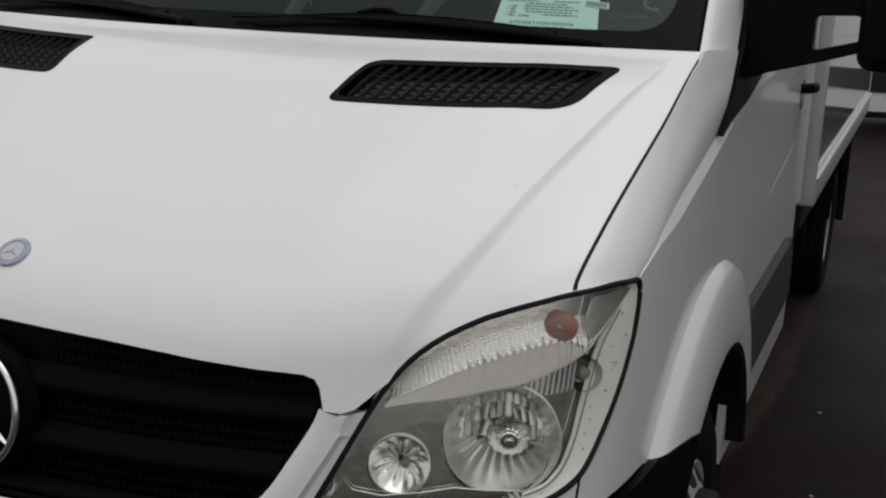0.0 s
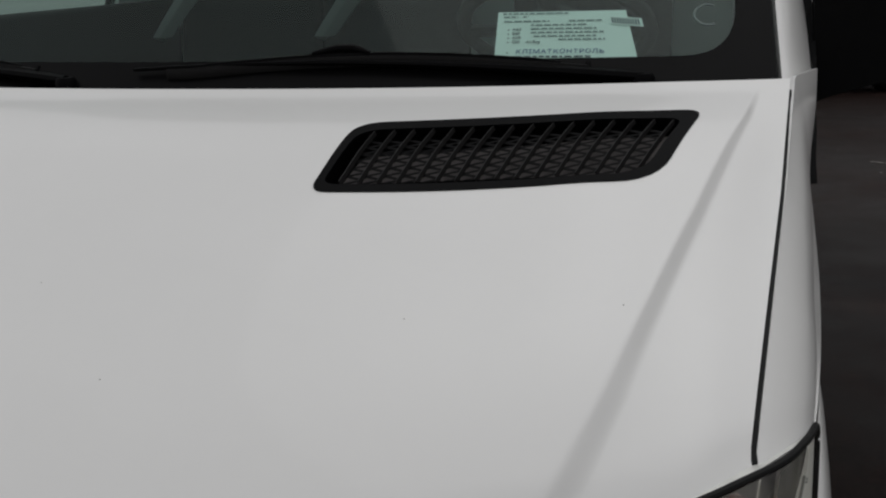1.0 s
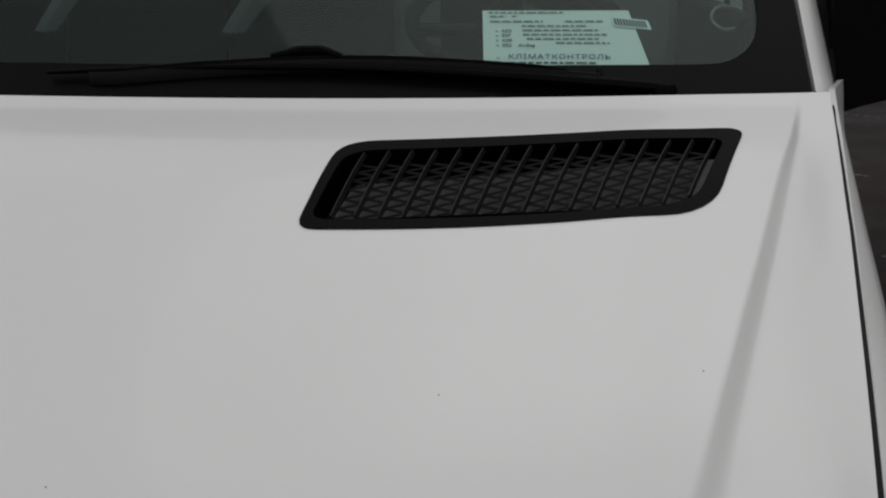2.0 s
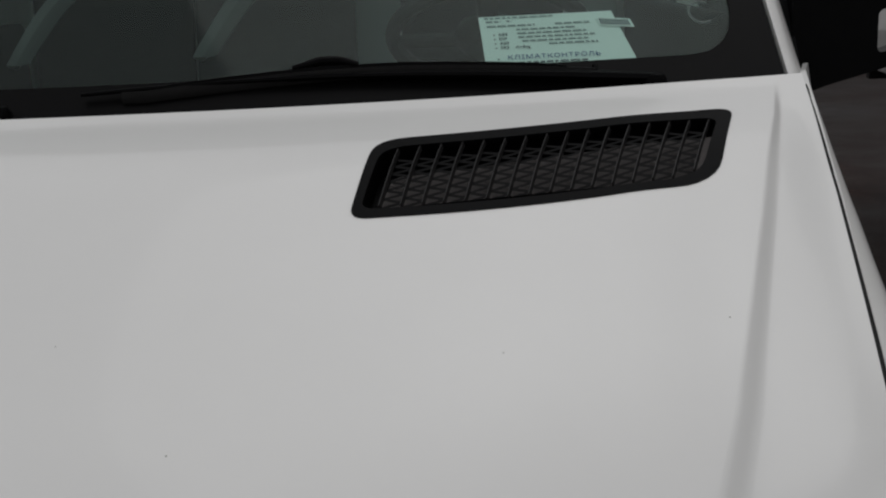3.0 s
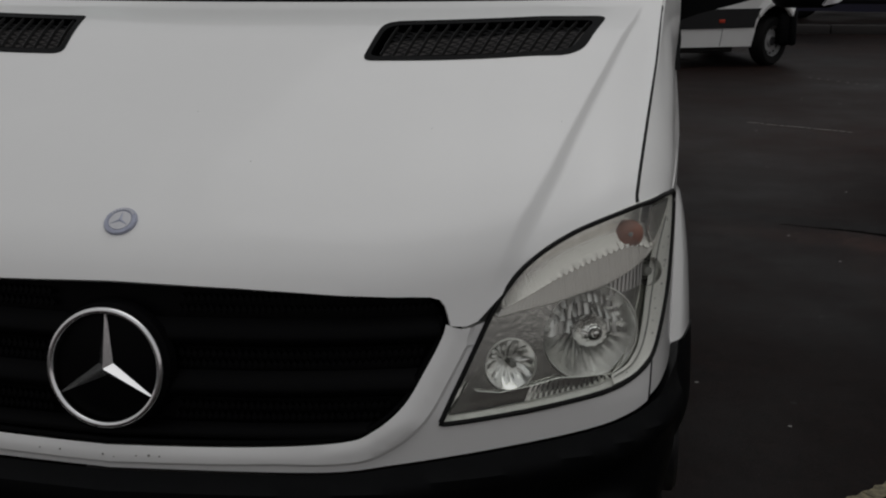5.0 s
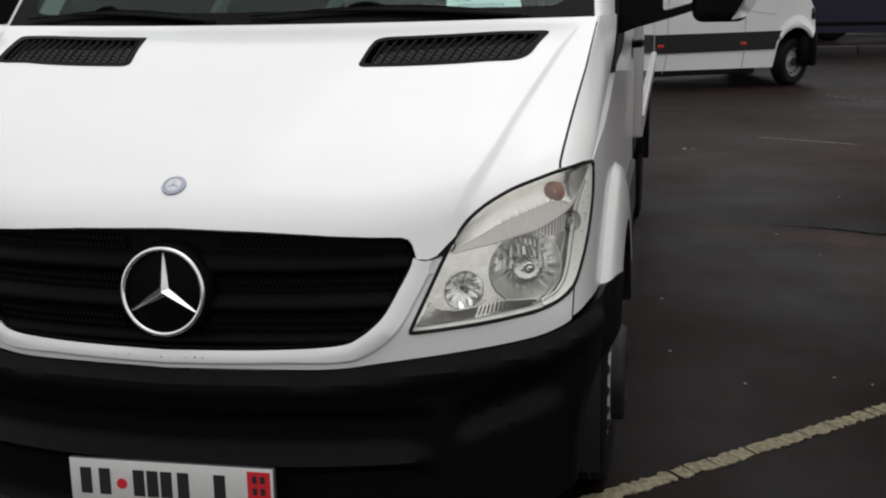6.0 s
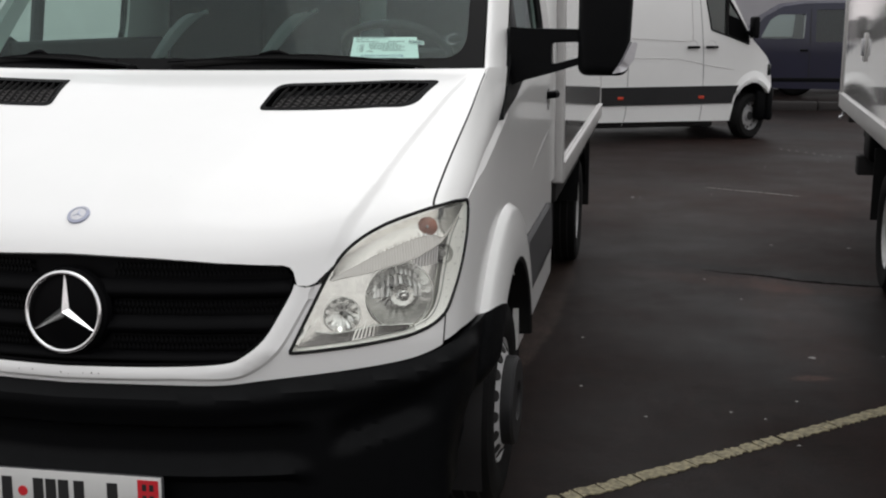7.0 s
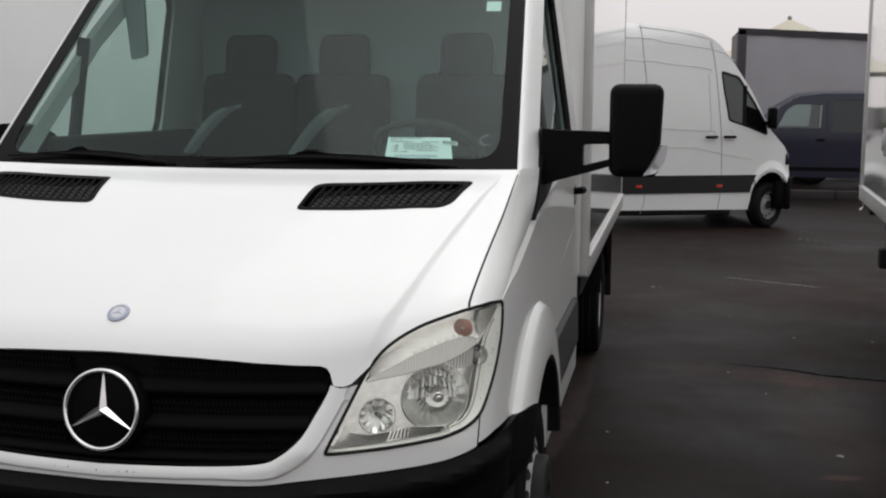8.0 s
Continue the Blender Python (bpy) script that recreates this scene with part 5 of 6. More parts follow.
part("fuel_tank", block((.48, 3.1, .42), (.86, 3.9, .74), .06, 3), CHASSIS, truck)
part("rear_axle", tube([(-.85, 4.9, .345), (.85, 4.9, .345)], .06, 10), CHASSIS, truck)
part("front_axle", tube([(-.85, ARCH_Y, .345), (.85, ARCH_Y, .345)], .05, 10), CHASSIS, truck)


# paper sheet lying behind the windscreen, printed
def paper_sheet():
    tl, tr = np.array((.489, 1.048, 1.565)), np.array((.697, 1.070, 1.565))
    bl, br = np.array((.503, .922, 1.473)), np.array((.735, .930, 1.473))
    at = lambda a, b, h=0: tuple((tl * (1 - a) + tr * a) * (1 - b) + (bl * (1 - a) + br * a) * b + np.array((0, -.0008 - h, .0008 + h)))
    root = part("paper_sheet", grid(lambda a, b: at(a, b), np.linspace(0, 1, 8), np.linspace(0, 1, 8), (0, -1, 1), .0006), PAPER)
    tagged(root, "pale greenish printed paper sheet behind the windscreen", "paper")
    rnd = random.Random(4)

    def bars(b, h, a0, a1, mat, word=(.02, .07)):
        a = a0
        bits = []
        while a < a1:
            w = min(rnd.uniform(*word), a1 - a)
            bits.append(plate([(a, b), (a + w, b), (a + w, b + h), (a, b + h)], lambda p, q, d: at(p, q, .0006 + d * .4), .0008))
            a += w + .012
        if bits:
            part("text_bar", join(*bits), mat, root)
    for b, a0, a1 in ((.03, .04, .55), (.10, .05, .16), (.10, .2, .24), (.19, .05, .40), (.19, .55, .80), (.27, .26, .68), (.345, .26, .75), (.42, .26, .80), (.495, .28, .74), (.565, .46, .80), (.90, .14, .68), (.965, .14, .86), (1.03, .4, .78)):
        bars(b * .78, .022, a0, a1, INK_PALE if b < .7 else INK)

    def words(text, a, b, size, mat, spread=1.0):
        p = Vector(at(a, b, .0012))
        ex = (Vector(at(a + .1, b)) - Vector(at(a, b))).normalized()
        ey = (Vector(at(a, b - .1)) - Vector(at(a, b))).normalized()
        n = ex.cross(ey).normalized()
        ey = n.cross(ex)
        m = Matrix.Translation(p) @ Matrix((ex, ey, n)).transposed().to_4x4()
        part("printed_words", letters(text, size, m, .0002, spread), mat, root)
    words("ABS", .12, .31, .0085, INK)
    words("ESP", .12, .375, .0085, INK)
    words("ASR", .12, .44, .0085, INK)
    words("SRS    AirBag", .12, .505, .0085, INK)
    words("\u041a\u041b\u0406\u041c\u0410\u0422\u041a\u041e\u041d\u0422\u0420\u041e\u041b\u042c", .15, .665, .0135, INK_BLUE, 1.12)
    for b in (.30, .365, .43, .495, .66, .72, .77):
        part("bullet", plate([(.085, b - .012), (.097, b - .012), (.097, b), (.085, b)], lambda p, q, d: at(p, q, .0006 + d * .4), .0008), INK, root)
    part("code_strip", plate([(.86, .10), (1.10, .15), (1.10, .28), (.86, .23)], lambda p, q, d: at(p, q, .001 + d * .5), .0008), PAPER, root, "small pale strip with dark bars")
    for k in range(11):
        a = .875 + k * .019
        part("code_bar", plate([(a, .125 + (a - .86) * .2), (a + .011, .127 + (a - .86) * .2), (a + .011, .215 + (a - .86) * .2), (a, .213 + (a - .86) * .2)], lambda p, q, d: at(p, q, .0018 + d * .5), .0008), INK, root)


paper_sheet()


# ---- the other vehicles of the lot ----
def along(m):
    """A map (a, z, d) to the world: a forwards along a vehicle, z up, d inwards from its near side, at the pose m."""
    return lambda a, z, d=0.0: tuple(m @ Vector((a, d, z)))


def road_wheel(parent, m, a, d, r, rim_mat=RIM):
    """A wheel whose face looks to the vehicle's near side."""
    q = m @ Matrix.Translation((a, d, r)) @ Matrix.Rotation(radians(90), 4, "X")
    w = part("wheel", lathe([(.62 * r, -.085), (.72 * r, -.10), (.9 * r, -.10), (r, -.07), (r, .07), (.9 * r, .10), (.72 * r, .10), (.62 * r, .085)], q, 36, True), TYRE, parent, "black tyre on a grey steel rim")
    rim = part("rim", lathe([(.63 * r, .085), (.60 * r, .07), (.56 * r, .03), (.42 * r, .045), (.27 * r, .04), (.22 * r, .065), (0, .068)], q, 32), rim_mat, w)
    for k in range(12):
        part("rim_hole", lathe([(0, .004), (.045 * r, .004), (.05 * r, -.01)], q @ Matrix.Rotation(k * math.pi / 6, 4, "Z") @ Matrix.Translation((.49 * r, 0, .043)), 12), CHASSIS, rim)
    part("hub", lathe([(.2 * r, .06), (.18 * r, .078), (0, .08)], q, 20), HUB, rim)
    return w


def panel_van():
    """White high-roofed panel van, seen from its right side, with a black side strip."""
    m = Matrix.Translation((2.70, 12.75, 0)) @ Matrix.Rotation(radians(20), 4, "Z")
    van = thing("panel_van", m @ Vector((-1.7, .9, 0)), "white high-roof panel van with a black side strip", "van")
    at = along(m)
    width = 1.93
    lean = lambda z: .10 * max(0, (z - 1.3) / 1.4) ** 1.6 + .16 * max(0, (z - 2.45) / .3) ** 2
    nose = lambda a: .10 * max(0, (a + .05) / .45) ** 2
    skin = lambda a, z: at(a, z, lean(z) + nose(a))
    arch = [(.02 + .28 * math.cos(t), .33 + .42 * math.sin(t)) for t in np.linspace(radians(2), radians(178), 20)]
    roofline = [(.31, .40), (.305, .70), (.285, .88), (.255, 1.00), (.21, 1.08), (.12, 1.17), (.0, 1.29), (-.11, 1.49), (-.29, 1.82), (-.49, 2.11), (-.61, 2.27), (-.72, 2.40), (-.82, 2.48), (-.95, 2.545), (-1.28, 2.62), (-1.76, 2.67), (-2.1, 2.69), (-4.6, 2.72), (-4.85, 2.66), (-4.95, 2.3), (-5.0, .5), (-4.9, .26)]
    outline = [(-.29, .25)] + arch[::-1][1:] + roofline
    win = rounded([(-.70, 2.06), (-.47, 1.99), (-.25, 1.66), (-.085, 1.38), (-.06, 1.24), (-.30, 1.335), (-.585, 1.43), (-.66, 1.80)], .025, 4)
    part("body_side", sheet(outline, skin, m.to_3x3() @ Vector((0, -1, 0)), .09, [win], .02), PAINT, van)
    part("far_side", sheet(outline, lambda a, z: at(a, z, width - lean(z) - nose(a)), m.to_3x3() @ Vector((0, 1, 0)), .15, thick=.02), PAINT, van)
    full = roofline
    part("body_top", grid(lambda i, t: at(full[int(i)][0], full[int(i)][1] + (.04 * math.sin(math.pi * t) if full[int(i)][1] > 2.3 else 0), (lean(full[int(i)][1]) + nose(full[int(i)][0])) * (1 - 2 * t) + width * t), range(len(full)), np.linspace(0, 1, 9), m.to_3x3() @ Vector((.3, 0, 1)), .02), PAINT, van)
    ws = [(-.05, 1.38), (-.11, 1.49), (-.29, 1.82), (-.49, 2.11)]
    part("windscreen", grid(lambda i, t: at(ws[int(i)][0] + .012, ws[int(i)][1] + .012, .14 + (width - .28) * t), range(4), np.linspace(0, 1, 7), m.to_3x3() @ Vector((1, 0, .7)), .006), DARK_GLASS, van)
    gl = part("door_glass", sheet(win, lambda a, z: at(a, z, lean(z) + .015), m.to_3x3() @ Vector((0, -1, 0)), .2), SIDE_GLASS, van)
    gl.visible_shadow = False
    part("window_post", block((-.395, .0, 1.36), (-.355, .05, 1.88), .006, 1, m), RUBBER, van)
    part("mirror_sail", plate([(-.35, 1.36), (-.075, 1.255), (-.10, 1.40), (-.20, 1.56), (-.35, 1.62)], lambda a, z, h: at(a, z, lean(z) + .01 - h), .01), PLASTIC_SMOOTH, van)
    part("window_seal", tube([at(a, z, lean(z) + .004) for a, z in win], .014, 6, True), RUBBER, van)
    part("cab_lining", grid(lambda a, z: at(a, z, 1.2), (-.9, -.1), (1.0, 2.2), m.to_3x3() @ Vector((0, -1, 0))), CABIN_PALE, van)
    strip = [(-4.9, .45), (-.27, .48), (-.25, .58), (-.20, .66), (-.16, .71), (-4.9, .70)]
    part("side_strip", sheet(strip, lambda a, z: at(a, z, -.016), m.to_3x3() @ Vector((0, -1, 0)), .15, thick=.02), GREY_STRIP, van, "black side strip")
    for a in (-1.80, -.70, -2.9):
        part("side_marker", block((a - .04, -.024, .545), (a + .04, -.012, .585), .008, 2, m), RED_LAMP, van, "orange-red side marker")
    seams = [[(-.86, 2.44), (-.80, 2.20), (-.72, 1.53), (-.68, 1.0), (-.68, .49), (-.71, .26)], [(-1.79, 2.65), (-1.76, 2.25), (-1.72, 1.89), (-1.70, 1.1), (-1.72, .42), (-1.77, .21)],
             [(-4.8, 2.24), (-2.0, 2.20), (-1.45, 2.16), (-.90, 2.10), (-.85, 2.04)], [(-4.8, 2.52), (-2.0, 2.49), (-1.45, 2.43), (-.76, 2.33), (-.53, 2.20)], [(-4.8, 1.11), (-1.43, 1.08), (-.97, 1.05), (-.58, .97), (-.26, .92)],
             [(-.88, 2.03), (-.85, 1.6), (-.84, 1.34), (-.90, 1.29), (-1.48, 1.32), (-1.66, 1.33)], [(-1.79, 2.63), (-1.3, 2.57), (-.88, 2.48), (-.82, 2.37)]]
    for s in seams:
        part("seam", tube([at(a, z, lean(z) - .001) for a, z in spline(s, 6)], .005, 5), SEAM_GREY if len(s) == 6 and s[0][1] > 2.1 else RAIL, van)
    for a in (-.83, -.58):
        part("handle_cup", lathe([(0, -.008), (.05, -.006), (.062, .004)], m @ Matrix.Translation((a, lean(1.22), 1.235)) @ Matrix.Rotation(radians(90), 4, "X"), 20), RAIL, van)
        part("door_handle", block((a - .085, -.045, 1.195), (a + .085, -.01, 1.228), .012, 2, m), PLASTIC, van, "black door handle")
    part("flare", grid(lambda t, k: at(.02 + (.275 + .06 * k) * math.cos(t), .33 + (.415 + .155 * k) * math.sin(t), -.035 * math.sin(math.pi * min(1, .25 + k)) + .002), np.linspace(radians(41), radians(140), 26), (0, .3, .6, 1), m.to_3x3() @ Vector((0, -1, .3)), .01), PAINT, van)
    part("front_bumper", block((.10, .04, .24), (.305, width - .04, .66), .06, 3, m), PLASTIC, van, "black front bumper")
    part("bumper_corner", block((.235, .0, .24), (.325, .35, .68), .04, 3, m), PLASTIC, van)
    part("headlight", block((.225, .03, .83), (.285, .20, .99), .025, 3, m), DARK_GLASS, van)
    part("arch_liner", grid(lambda t, d: at(.02 + .29 * math.cos(t), .33 + .43 * math.sin(t), d), np.linspace(0, math.pi, 14), (.02, .5), (0, 0, -1)), CHASSIS, van)
    # dark underbody, carried low to stand in for the shade beneath the van
    part("underbody", block((-4.8, .10, .17), (-.48, width - .25, .42), .02, 1, m), CHASSIS, van)
    mir = part("mirror", block((-.10, -.23, 1.32), (-.02, -.06, 1.60), .03, 4, m), PLASTIC, van, "black mirror")
    part("mirror_arm", block((-.13, -.08, 1.36), (-.05, .06, 1.42), .015, 2, m), PLASTIC, mir)
    for a, d in ((0, .14), (0, width - .14), (-3.665, .10), (-3.665, width - .10)):
        turn = Matrix.Translation((a, d, 0)) @ Matrix.Rotation(radians(30 if a == 0 else 0), 4, "Z")
        road_wheel(van, m @ turn, 0, 0, .30, DULL_RIM)


GREY_STRIP = material("faded_black_strip", (.018, .018, .019), .5, 0, .2, 5, spec=.3)
panel_van()


def blue_van():
    """Dark blue passenger van, its nose behind the white van."""
    at = lambda x, z, d=0.0: (3.0 + x, 18.1 + d, z)
    van = thing("blue_van", (5.0, 19.0, 0), "dark blue passenger van with grey windows", "van")
    lean = lambda z: .16 * max(0, (z - 1.05) / .8) ** 1.3
    outline = [(-.80, .30), (-.55, .30)] + [(-.05 + .40 * math.cos(t) - .05, .34 + .40 * math.sin(t)) for t in np.linspace(math.pi, 0, 14)] + [(2.7, .30)] + [(3.1 + .40 * math.cos(t), .34 + .40 * math.sin(t)) for t in np.linspace(math.pi, 0, 14)] + [(4.1, .32), (4.15, 1.4), (4.0, 1.70), (3.8, 1.80), (2.0, 1.82), (1.0, 1.81), (.62, 1.76), (.30, 1.58), (.0, 1.22), (-.60, 1.02), (-.82, .80)]
    w1 = rounded([(.24, 1.20), (.98, 1.20), (1.01, 1.62), (.55, 1.62), (.40, 1.52)], .03, 3)
    w2 = rounded([(1.18, 1.14), (2.05, 1.14), (2.05, 1.70), (1.18, 1.70)], .04, 3)
    w3 = rounded([(2.20, 1.14), (3.7, 1.14), (3.6, 1.70), (2.20, 1.70)], .04, 3)
    part("body_side", sheet(outline, lambda x, z: at(x, z, lean(z)), (0, -1, 0), .12, [w1, w2, w3], .02), BLUE, van)
    part("far_side", sheet(outline, lambda x, z: at(x, z, 1.84 - lean(z)), (0, 1, 0), .2, [w1, w2, w3], .02), BLUE, van)
    top = [(4.1, .32), (4.15, 1.4), (4.0, 1.70), (3.8, 1.80), (2.0, 1.82), (1.0, 1.81), (.62, 1.76), (.30, 1.58), (.0, 1.22), (-.60, 1.02), (-.82, .80), (-.80, .30)]
    part("body_top", grid(lambda i, t: at(top[int(i)][0], top[int(i)][1] + (.05 * math.sin(math.pi * t) if top[int(i)][1] > 1.65 else 0), lean(top[int(i)][1]) * (1 - 2 * t) + 1.84 * t), range(len(top)), np.linspace(0, 1, 8), (0, 0, 1), .02), BLUE, van)
    for w, mat in ((w1, SIDE_GLASS), (w2, DARK_GLASS), (w3, DARK_GLASS)):
        part("side_window", sheet(w, lambda x, z: at(x, z, lean(z) + .014), (0, -1, 0), .2), mat, van)
    part("far_window", sheet(w1, lambda x, z: at(x, z, 1.84 - lean(z) - .014), (0, 1, 0), .2), SIDE_GLASS, van)
    part("windscreen", grid(lambda k, t: at(.05 + .50 * k, 1.25 + .48 * k + .012, .16 + 1.52 * t), (0, .5, 1), (0, .5, 1), (-1, 0, 1), .006), DARK_GLASS, van)
    part("bumper", block((2.05, 18.08, .24), (2.35, 19.9, .55), .05, 3), PLASTIC, van)
    part("seam", tube([at(1.09, z, lean(z) - .002) for z in (.40, .8, 1.2, 1.7)], .008, 5), CHASSIS, van)
    part("door_handle", block((3.92, 18.07, .98), (4.06, 18.10, 1.02), .008, 1), PLASTIC, van)
    part("side_moulding", block((2.6, 18.085, .45), (7.0, 18.11, .52), .01, 1), PLASTIC, van)
    for x, d in ((-.10, .1), (3.1, .1), (-.10, 1.74), (3.1, 1.74)):
        road_wheel(van, Matrix.Translation((3.0, 18.1, 0)), x, d, .32)


blue_van()

# kerb in front of the blue van
kerb = thing("kerb", (6.0, 17.5, 0), "low dark damp kerb along the lot's edge", "kerb", kind="structure")
for k in range(8):
    part("kerb_stone", block((2.2 + k * 1.0, 17.45, -.02), (3.19 + k * 1.0, 17.62, .15), .02, 2), KERB, kerb)


def trailer():
    """Grey curtain-sided trailer with a dark frame."""
    t = thing("curtain_trailer", (6.2, 22.3, 0), "grey curtain-sided trailer with a dark frame", "trailer")
    x0, x1, y0, y1 = 2.66, 9.8, 21.0, 23.4
    top = lambda x: 3.14 - .055 * (x - x0)
    part("curtain", sheet([(x0 + .17, .75), (x1 - .1, .75), (x1 - .1, top(x1) - .12), (x0 + .17, top(x0) - .12)], lambda x, z: (x, y0 + .012 * math.sin(x * 9) + .01 * math.sin(z * 3 + x), z), (0, -1, 0), .12, thick=.01), TARP, t, "grey tarpaulin curtain")
    part("top_rail", grid(lambda x, k: (x, y0 - .03, top(x) - .13 * k), (x0, x1), (0, 1), (0, -1, 0), .08), TARP_EDGE, t, "dark top rail")
    part("front_post", block((x0, y0 - .03, .7), (x0 + .17, y0 + .1, 3.12), .02, 2), TARP_EDGE, t)
    part("rear_post", block((x1 - .12, y0 - .03, .7), (x1, y0 + .1, 2.74), .02, 2), TARP_EDGE, t)
    part("body", block((x0 + .05, y0 + .06, .75), (x1 - .05, y1, 2.70), .03, 1), TARP_EDGE, t)
    part("end_wall", block((x0 - .01, y0 + .1, .75), (x0 + .04, y1, 3.08), .01, 1), TARP_EDGE, t)
    part("bed", block((x0, y0, .60), (x1, y1, .78), .02, 1), CHASSIS, t)
    for x in (4.2, 7.6, 8.7):
        for d in (.1, 2.2):
            road_wheel(t, Matrix.Translation((0, y0, 0)), x, d, .42)
    part("cross_beam", block((4.0, y0 + .3, .40), (8.8, y1 - .3, .62), .02, 1), CHASSIS, t)


trailer()


def tent():
    """A canvas pavilion with a pointed roof, far behind the trailer."""
    c, base, h = Vector((4.55, 30.6, 0)), 2.4, 3.96
    t = thing("pavilion_tent", c, "sand-coloured canvas pavilion tent with pointed roof", "tent")
    bm = bmesh.new()
    rings = []
    for k in range(6):
        f = k / 5
        r = 3.1 * (1 - f) * (1 - .10 * math.sin(math.pi * f))
        rings.append([bm.verts.new((c.x + r * sx, c.y + r * sy, base + (h - base) * f)) for sx, sy in ((-1, -1), (1, -1), (1, 1), (-1, 1))])
    for a, b in zip(rings, rings[1:]):
        for j in range(4):
            bm.faces.new((a[j], a[(j + 1) % 4], b[(j + 1) % 4], b[j]))
    bmesh.ops.remove_doubles(bm, verts=bm.verts, dist=1e-4)
    part("roof", bm, TENT, t, "", 20)
    part("finial", lathe([(0, .10), (.05, .06), (.06, 0), (.03, -.05)], Matrix.Translation((c.x, c.y, h)), 12), CONCRETE, t)
    for sx in (-1, 1):
        for sy in (-1, 1):
            part("pole", tube([(c.x + sx * 3.0, c.y + sy * 3.0, 0), (c.x + sx * 3.0, c.y + sy * 3.0, base + .05)], .05, 8), RAIL, t)


tent()


def second_truck():
    """The next box truck in the row: box, bottom rail, rear wheel, tail bar."""
    m = Matrix.Translation((3.0, 7.25, 0)) @ Matrix.Rotation(math.atan2(-.19, 2.9), 4, "Z")
    t = thing("parked_box_truck", m @ Vector((1.0, -3, 0)), "white box truck body with a pale bottom rail", "truck")
    b = part("cargo_box", block((.0, -6.6, .90), (2.05, .10, 3.30), .012, 2, m), PANEL, t, "glossy white box body", 10)
    part("bottom_rail", block((-.016, -6.62, .86), (.05, .12, .975), .006, 2, m), RAIL, b, "pale bottom rail")
    part("rail_lip", block((-.022, -6.62, .968), (.0, .12, .980), .003, 1, m), RAIL, b)
    part("corner_post", block((-.014, .06, .86), (.06, .125, 3.31), .012, 2, m), RAIL, b)
    part("rear_frame", block((.05, .09, .86), (2.06, .125, 3.31), .01, 1, m), RAIL, b)
    latch = part("latch_plate", block((-.012, -1.56, 1.30), (.0, -1.44, 1.50), .006, 2, m), RAIL, b, "small pale latch plate")
    part("latch", block((-.03, -1.53, 1.34), (-.01, -1.47, 1.46), .008, 2, m), SILVER, latch)
    for x in (.5, 1.55):
        part("chassis_rail", block((x - .04, -6.4, .58), (x + .04, .0, .80), .01, 1, m), CHASSIS, t)
    for y in (-.2, -1.4, -3.6, -5.0):
        part("cross_member", block((.04, y - .04, .76), (2.0, y + .04, .90), .008, 1, m), CHASSIS, t)
    part("tail_bar", block((-.02, -1.66, .52), (1.9, -1.54, .66), .01, 1, m), CHASSIS, t)
    part("tool_box", block((.02, -1.95, .64), (.45, -1.60, .88), .04, 3, m), PLASTIC, t)
    part("hook", tube([m @ Vector(p) for p in ((.02, .05, .86), (.02, .06, .80), (.0, .03, .77), (-.01, -.02, .79))], .012, 6), SILVER, t)
    part("mud_flap", block((.0, -2.44, .34), (.34, -2.425, .80), .004, 1, m), RUBBER, t)
    q = m @ Matrix.Rotation(radians(-90), 4, "Z")
    for y in (-2.95,):
        for d in (.12, .38, 1.7, 1.95):
            road_wheel(t, q, -y, d, .37)
    part("axle", tube([m @ Vector((.1, -2.95, .37)), m @ Vector((1.9, -2.95, .37))], .06, 10), CHASSIS, t)


second_truck()


def third_truck():
    """A tall grey-white box body beside the far door of the truck."""
    t = thing("tall_box_truck", (-7.65, 9.5, 0), "tall grey-white box body of a parked truck", "truck")
    b = part("cargo_box", block((-8.8, 3.2, .95), (-6.5, 16.0, 5.2), .015, 2), PANEL_GREY, t, "plain grey-white box body", 10)
    part("bottom_rail", block((-6.53, 3.18, .80), (-6.484, 16.02, 1.00), .006, 2), YELLOW, b, "yellow bottom rail")
    for y in (4.2, 9.0):
        for x in (-6.75, -8.55):
            w = Matrix.Translation((x, y, 0)) @ Matrix.Rotation(radians(90), 4, "Z")
            road_wheel(t, w, 0, 0, .42)
    part("chassis", block((-8.2, 3.4, .5), (-7.1, 15.8, .96), .02, 1), CHASSIS, t)


third_truck()

# ---- marks and scraps on the ground ----
line = thing("parking_line", (1.6, 1.4, 0), "worn broken yellowish parking line on the asphalt", "line", kind="structure")
rnd = random.Random(7)
a0, a1 = Vector((.25, .19)), Vector((4.6, 4.02))
way = (a1 - a0).normalized()
side = Vector((-way.y, way.x))
pos = 0.0
while pos < (a1 - a0).length:
    w = rnd.uniform(.03, .13)
    n = 6
    lo = [a0 + way * (pos + w * i / n) + side * (-.030 + rnd.uniform(-.012, .008)) for i in range(n + 1)]
    hi = [a0 + way * (pos + w * i / n + rnd.uniform(-.003, .003)) + side * (.030 + rnd.uniform(-.008, .010)) for i in range(n + 1)]
    poly = lo + hi[::-1]
    bm = bmesh.new()
    v0 = [bm.verts.new((p.x, p.y, .0005)) for p in poly]
    v1 = [bm.verts.new((p.x, p.y, .0045)) for p in poly]
    for i in range(n):
        bm.faces.new((v1[i], v1[i + 1], v1[2 * n - i], v1[2 * n + 1 - i]))
    for i in range(len(poly)):
        j = (i + 1) % len(poly)
        bm.faces.new((v0[i], v0[j], v1[j], v1[i]))
    part("line_piece", bm, LINE, line)
    pos += w + rnd.choice((.001, .002, .003, .005, .009, .016))

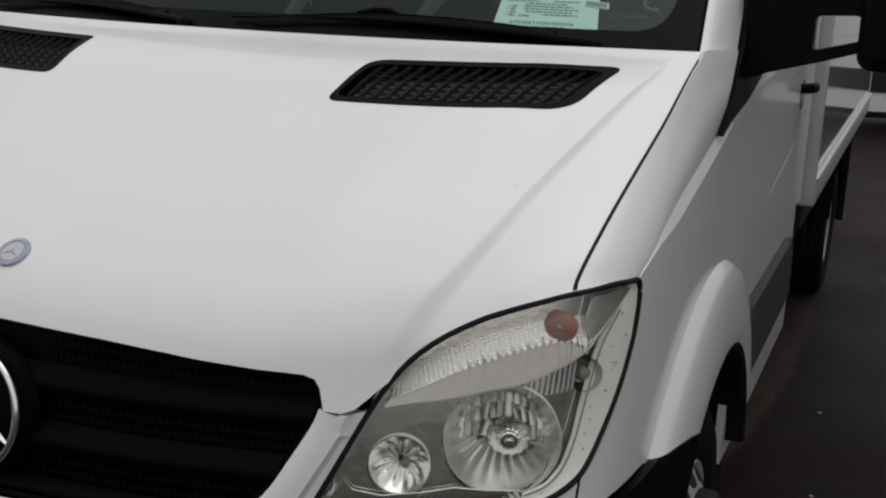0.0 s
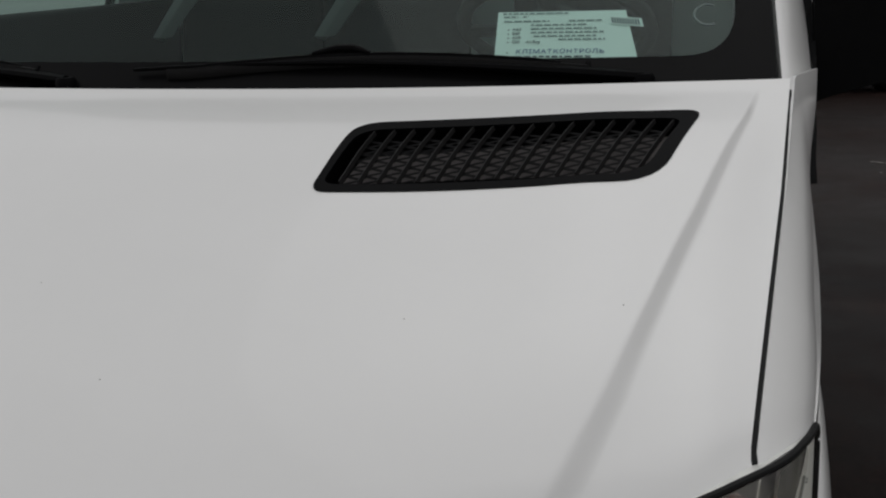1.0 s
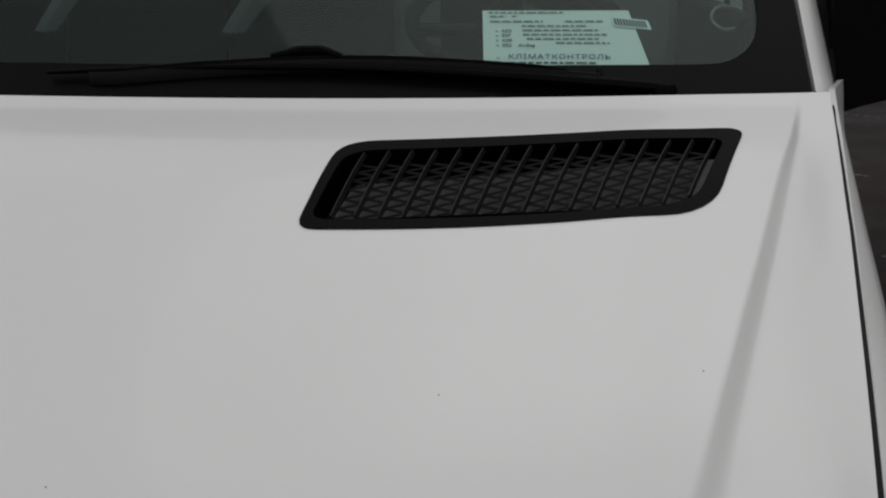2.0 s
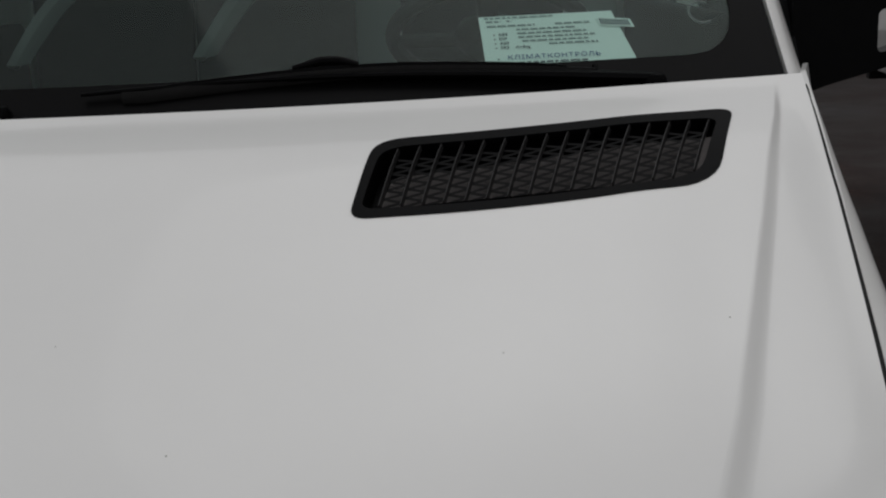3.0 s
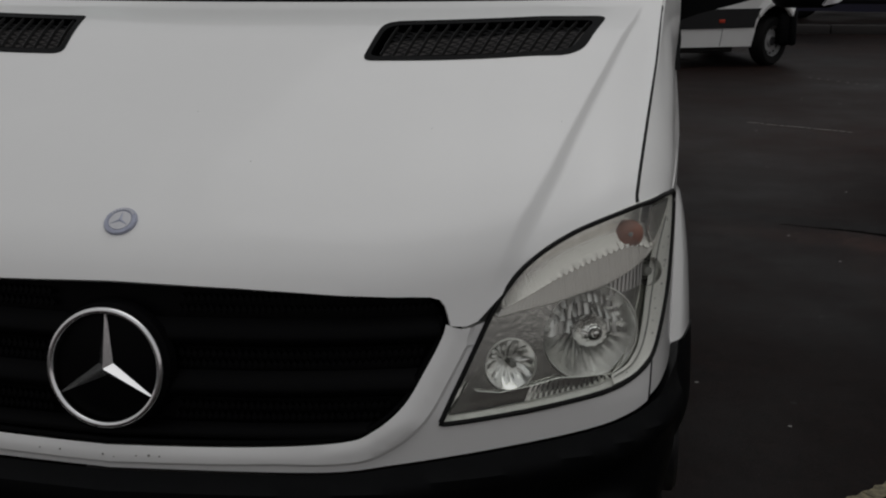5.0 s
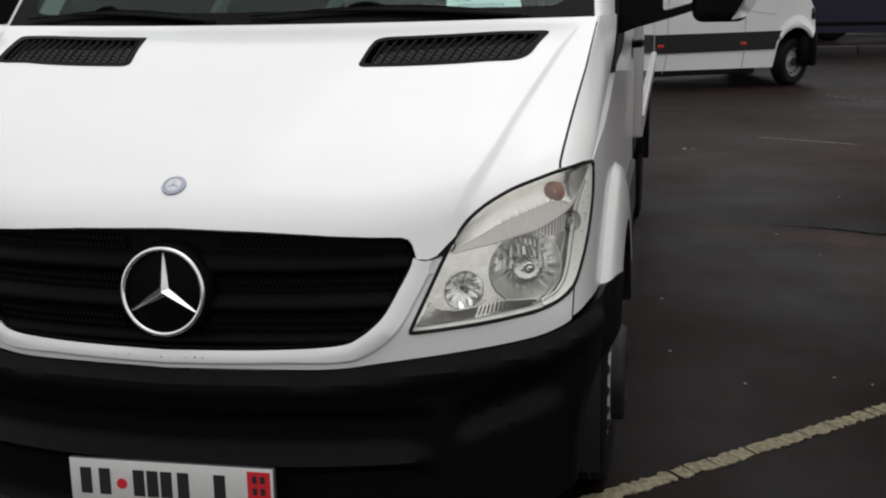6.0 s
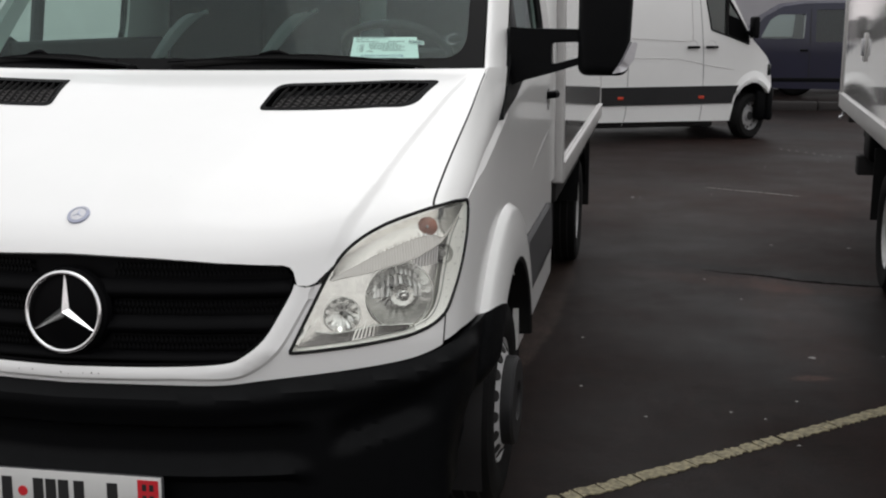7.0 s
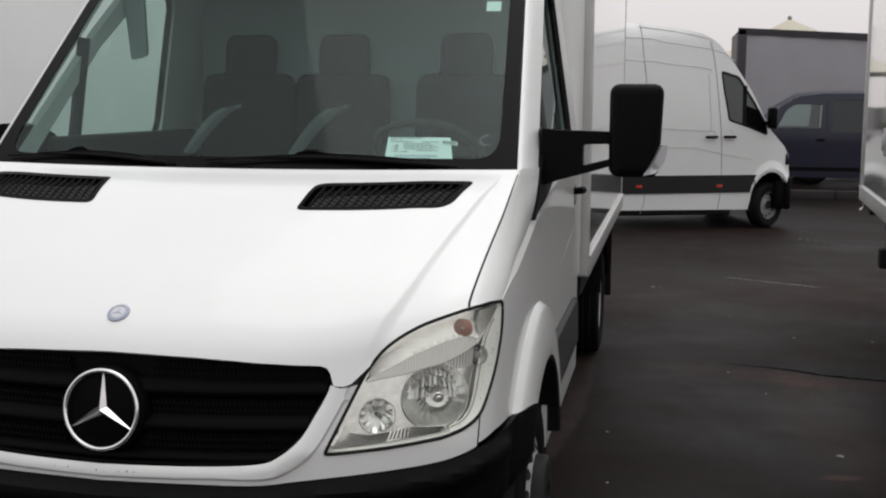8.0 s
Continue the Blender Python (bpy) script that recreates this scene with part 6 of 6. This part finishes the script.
streak = thing("faint_line", (2.4, 7.95, 0), "faint worn pale line on the asphalt", "line", kind="structure")
for k in range(24):
    far = k >= 16
    f = (k - 16) / 8 if far else k / 16
    e0, e1 = (Vector((2.98, 11.6)), Vector((3.65, 10.85))) if far else (Vector((1.96, 8.30)), Vector((2.78, 7.88)))
    p = e0.lerp(e1, min(1, f + rnd.uniform(0, .02)))
    d = (e1 - e0).normalized()
    L = rnd.uniform(.03, .06) * (.7 if far else 1)
    w = rnd.uniform(.012, .026)
    c = [p, p + d * L, p + d * L + Vector((.006, w)), p + Vector((.004, w * rnd.uniform(.6, 1.2)))]
    part("line_piece", plate([(q.x, q.y) for q in c], lambda x, y, h: (x, y, .0005 + h), .003), CONCRETE, streak)

# long crack across the asphalt, with crumbled pale edges here and there
crack_line = thing("asphalt_crack", (2.1, 4.6, 0), "long dark crack across the damp asphalt", "crack", kind="structure")
way = spline([(1.80, 4.70), (1.95, 4.645), (2.18, 4.59), (2.41, 4.48), (2.72, 4.42), (3.1, 4.40), (3.6, 4.28)], 9)
for i in range(0, len(way) - 4, 4):
    seg = way[i:i + 5] + np.array([(0, rnd.uniform(-.008, .008)) for _ in range(5)])
    seg[0], seg[-1] = way[i], way[i + 4]
    w = [(.004 + .022 * smooth((x - 1.8) / .6)) * rnd.uniform(.5, 1.3) for x in seg[:, 0]]
    part("crack_piece", plate([(p[0], p[1] + k) for p, k in zip(seg, w)] + [(p[0], p[1] - k) for p, k in zip(seg[::-1], w[::-1])], lambda x, y, h: (x, y, h - .001), .002), CRACK, crack_line)

bits = []
for k in range(960):
    near = k % 6 > 0
    x, y = (rnd.uniform(.9, 3.0), rnd.uniform(-.2, 2.6)) if near else (rnd.uniform(1.1, 4.2), rnd.uniform(.2, 11))
    r = rnd.uniform(.0018, .0048) if near else rnd.uniform(.003, .009) * (1 + .05 * y)
    bits.append((x, y, r))
for name, mat, rows in (("dark_grit", PEBBLE, [b for k, b in enumerate(bits) if k % 2 or k % 24 > 1] + [(1.517, 2.095, .013), (2.105, 3.06, .015), (2.45, 2.4, .009)]), ("pale_grit", PEBBLE_PALE, [b for k, b in enumerate(bits) if not (k % 2 or k % 24 > 1)] + [(1.29, 7.61, .02), (1.36, 7.60, .012), (2.26, 2.85, .022)])):
    bm = bmesh.new()
    for x, y, r in rows:
        k = bm.verts
        a = [bm.verts.new((x + r * math.cos(t) * rnd.uniform(.7, 1.2), y + r * math.sin(t) * rnd.uniform(.7, 1.2), .0)) for t in np.linspace(0, 2 * math.pi, 7)[:-1]]
        b = bm.verts.new((x, y, r * rnd.uniform(.2, .4)))
        for i in range(6):
            bm.faces.new((a[i], a[(i + 1) % 6], b))
    tagged(part(name, bm, mat), "scattered small grit and scraps on the asphalt", "grit", kind="stuff")
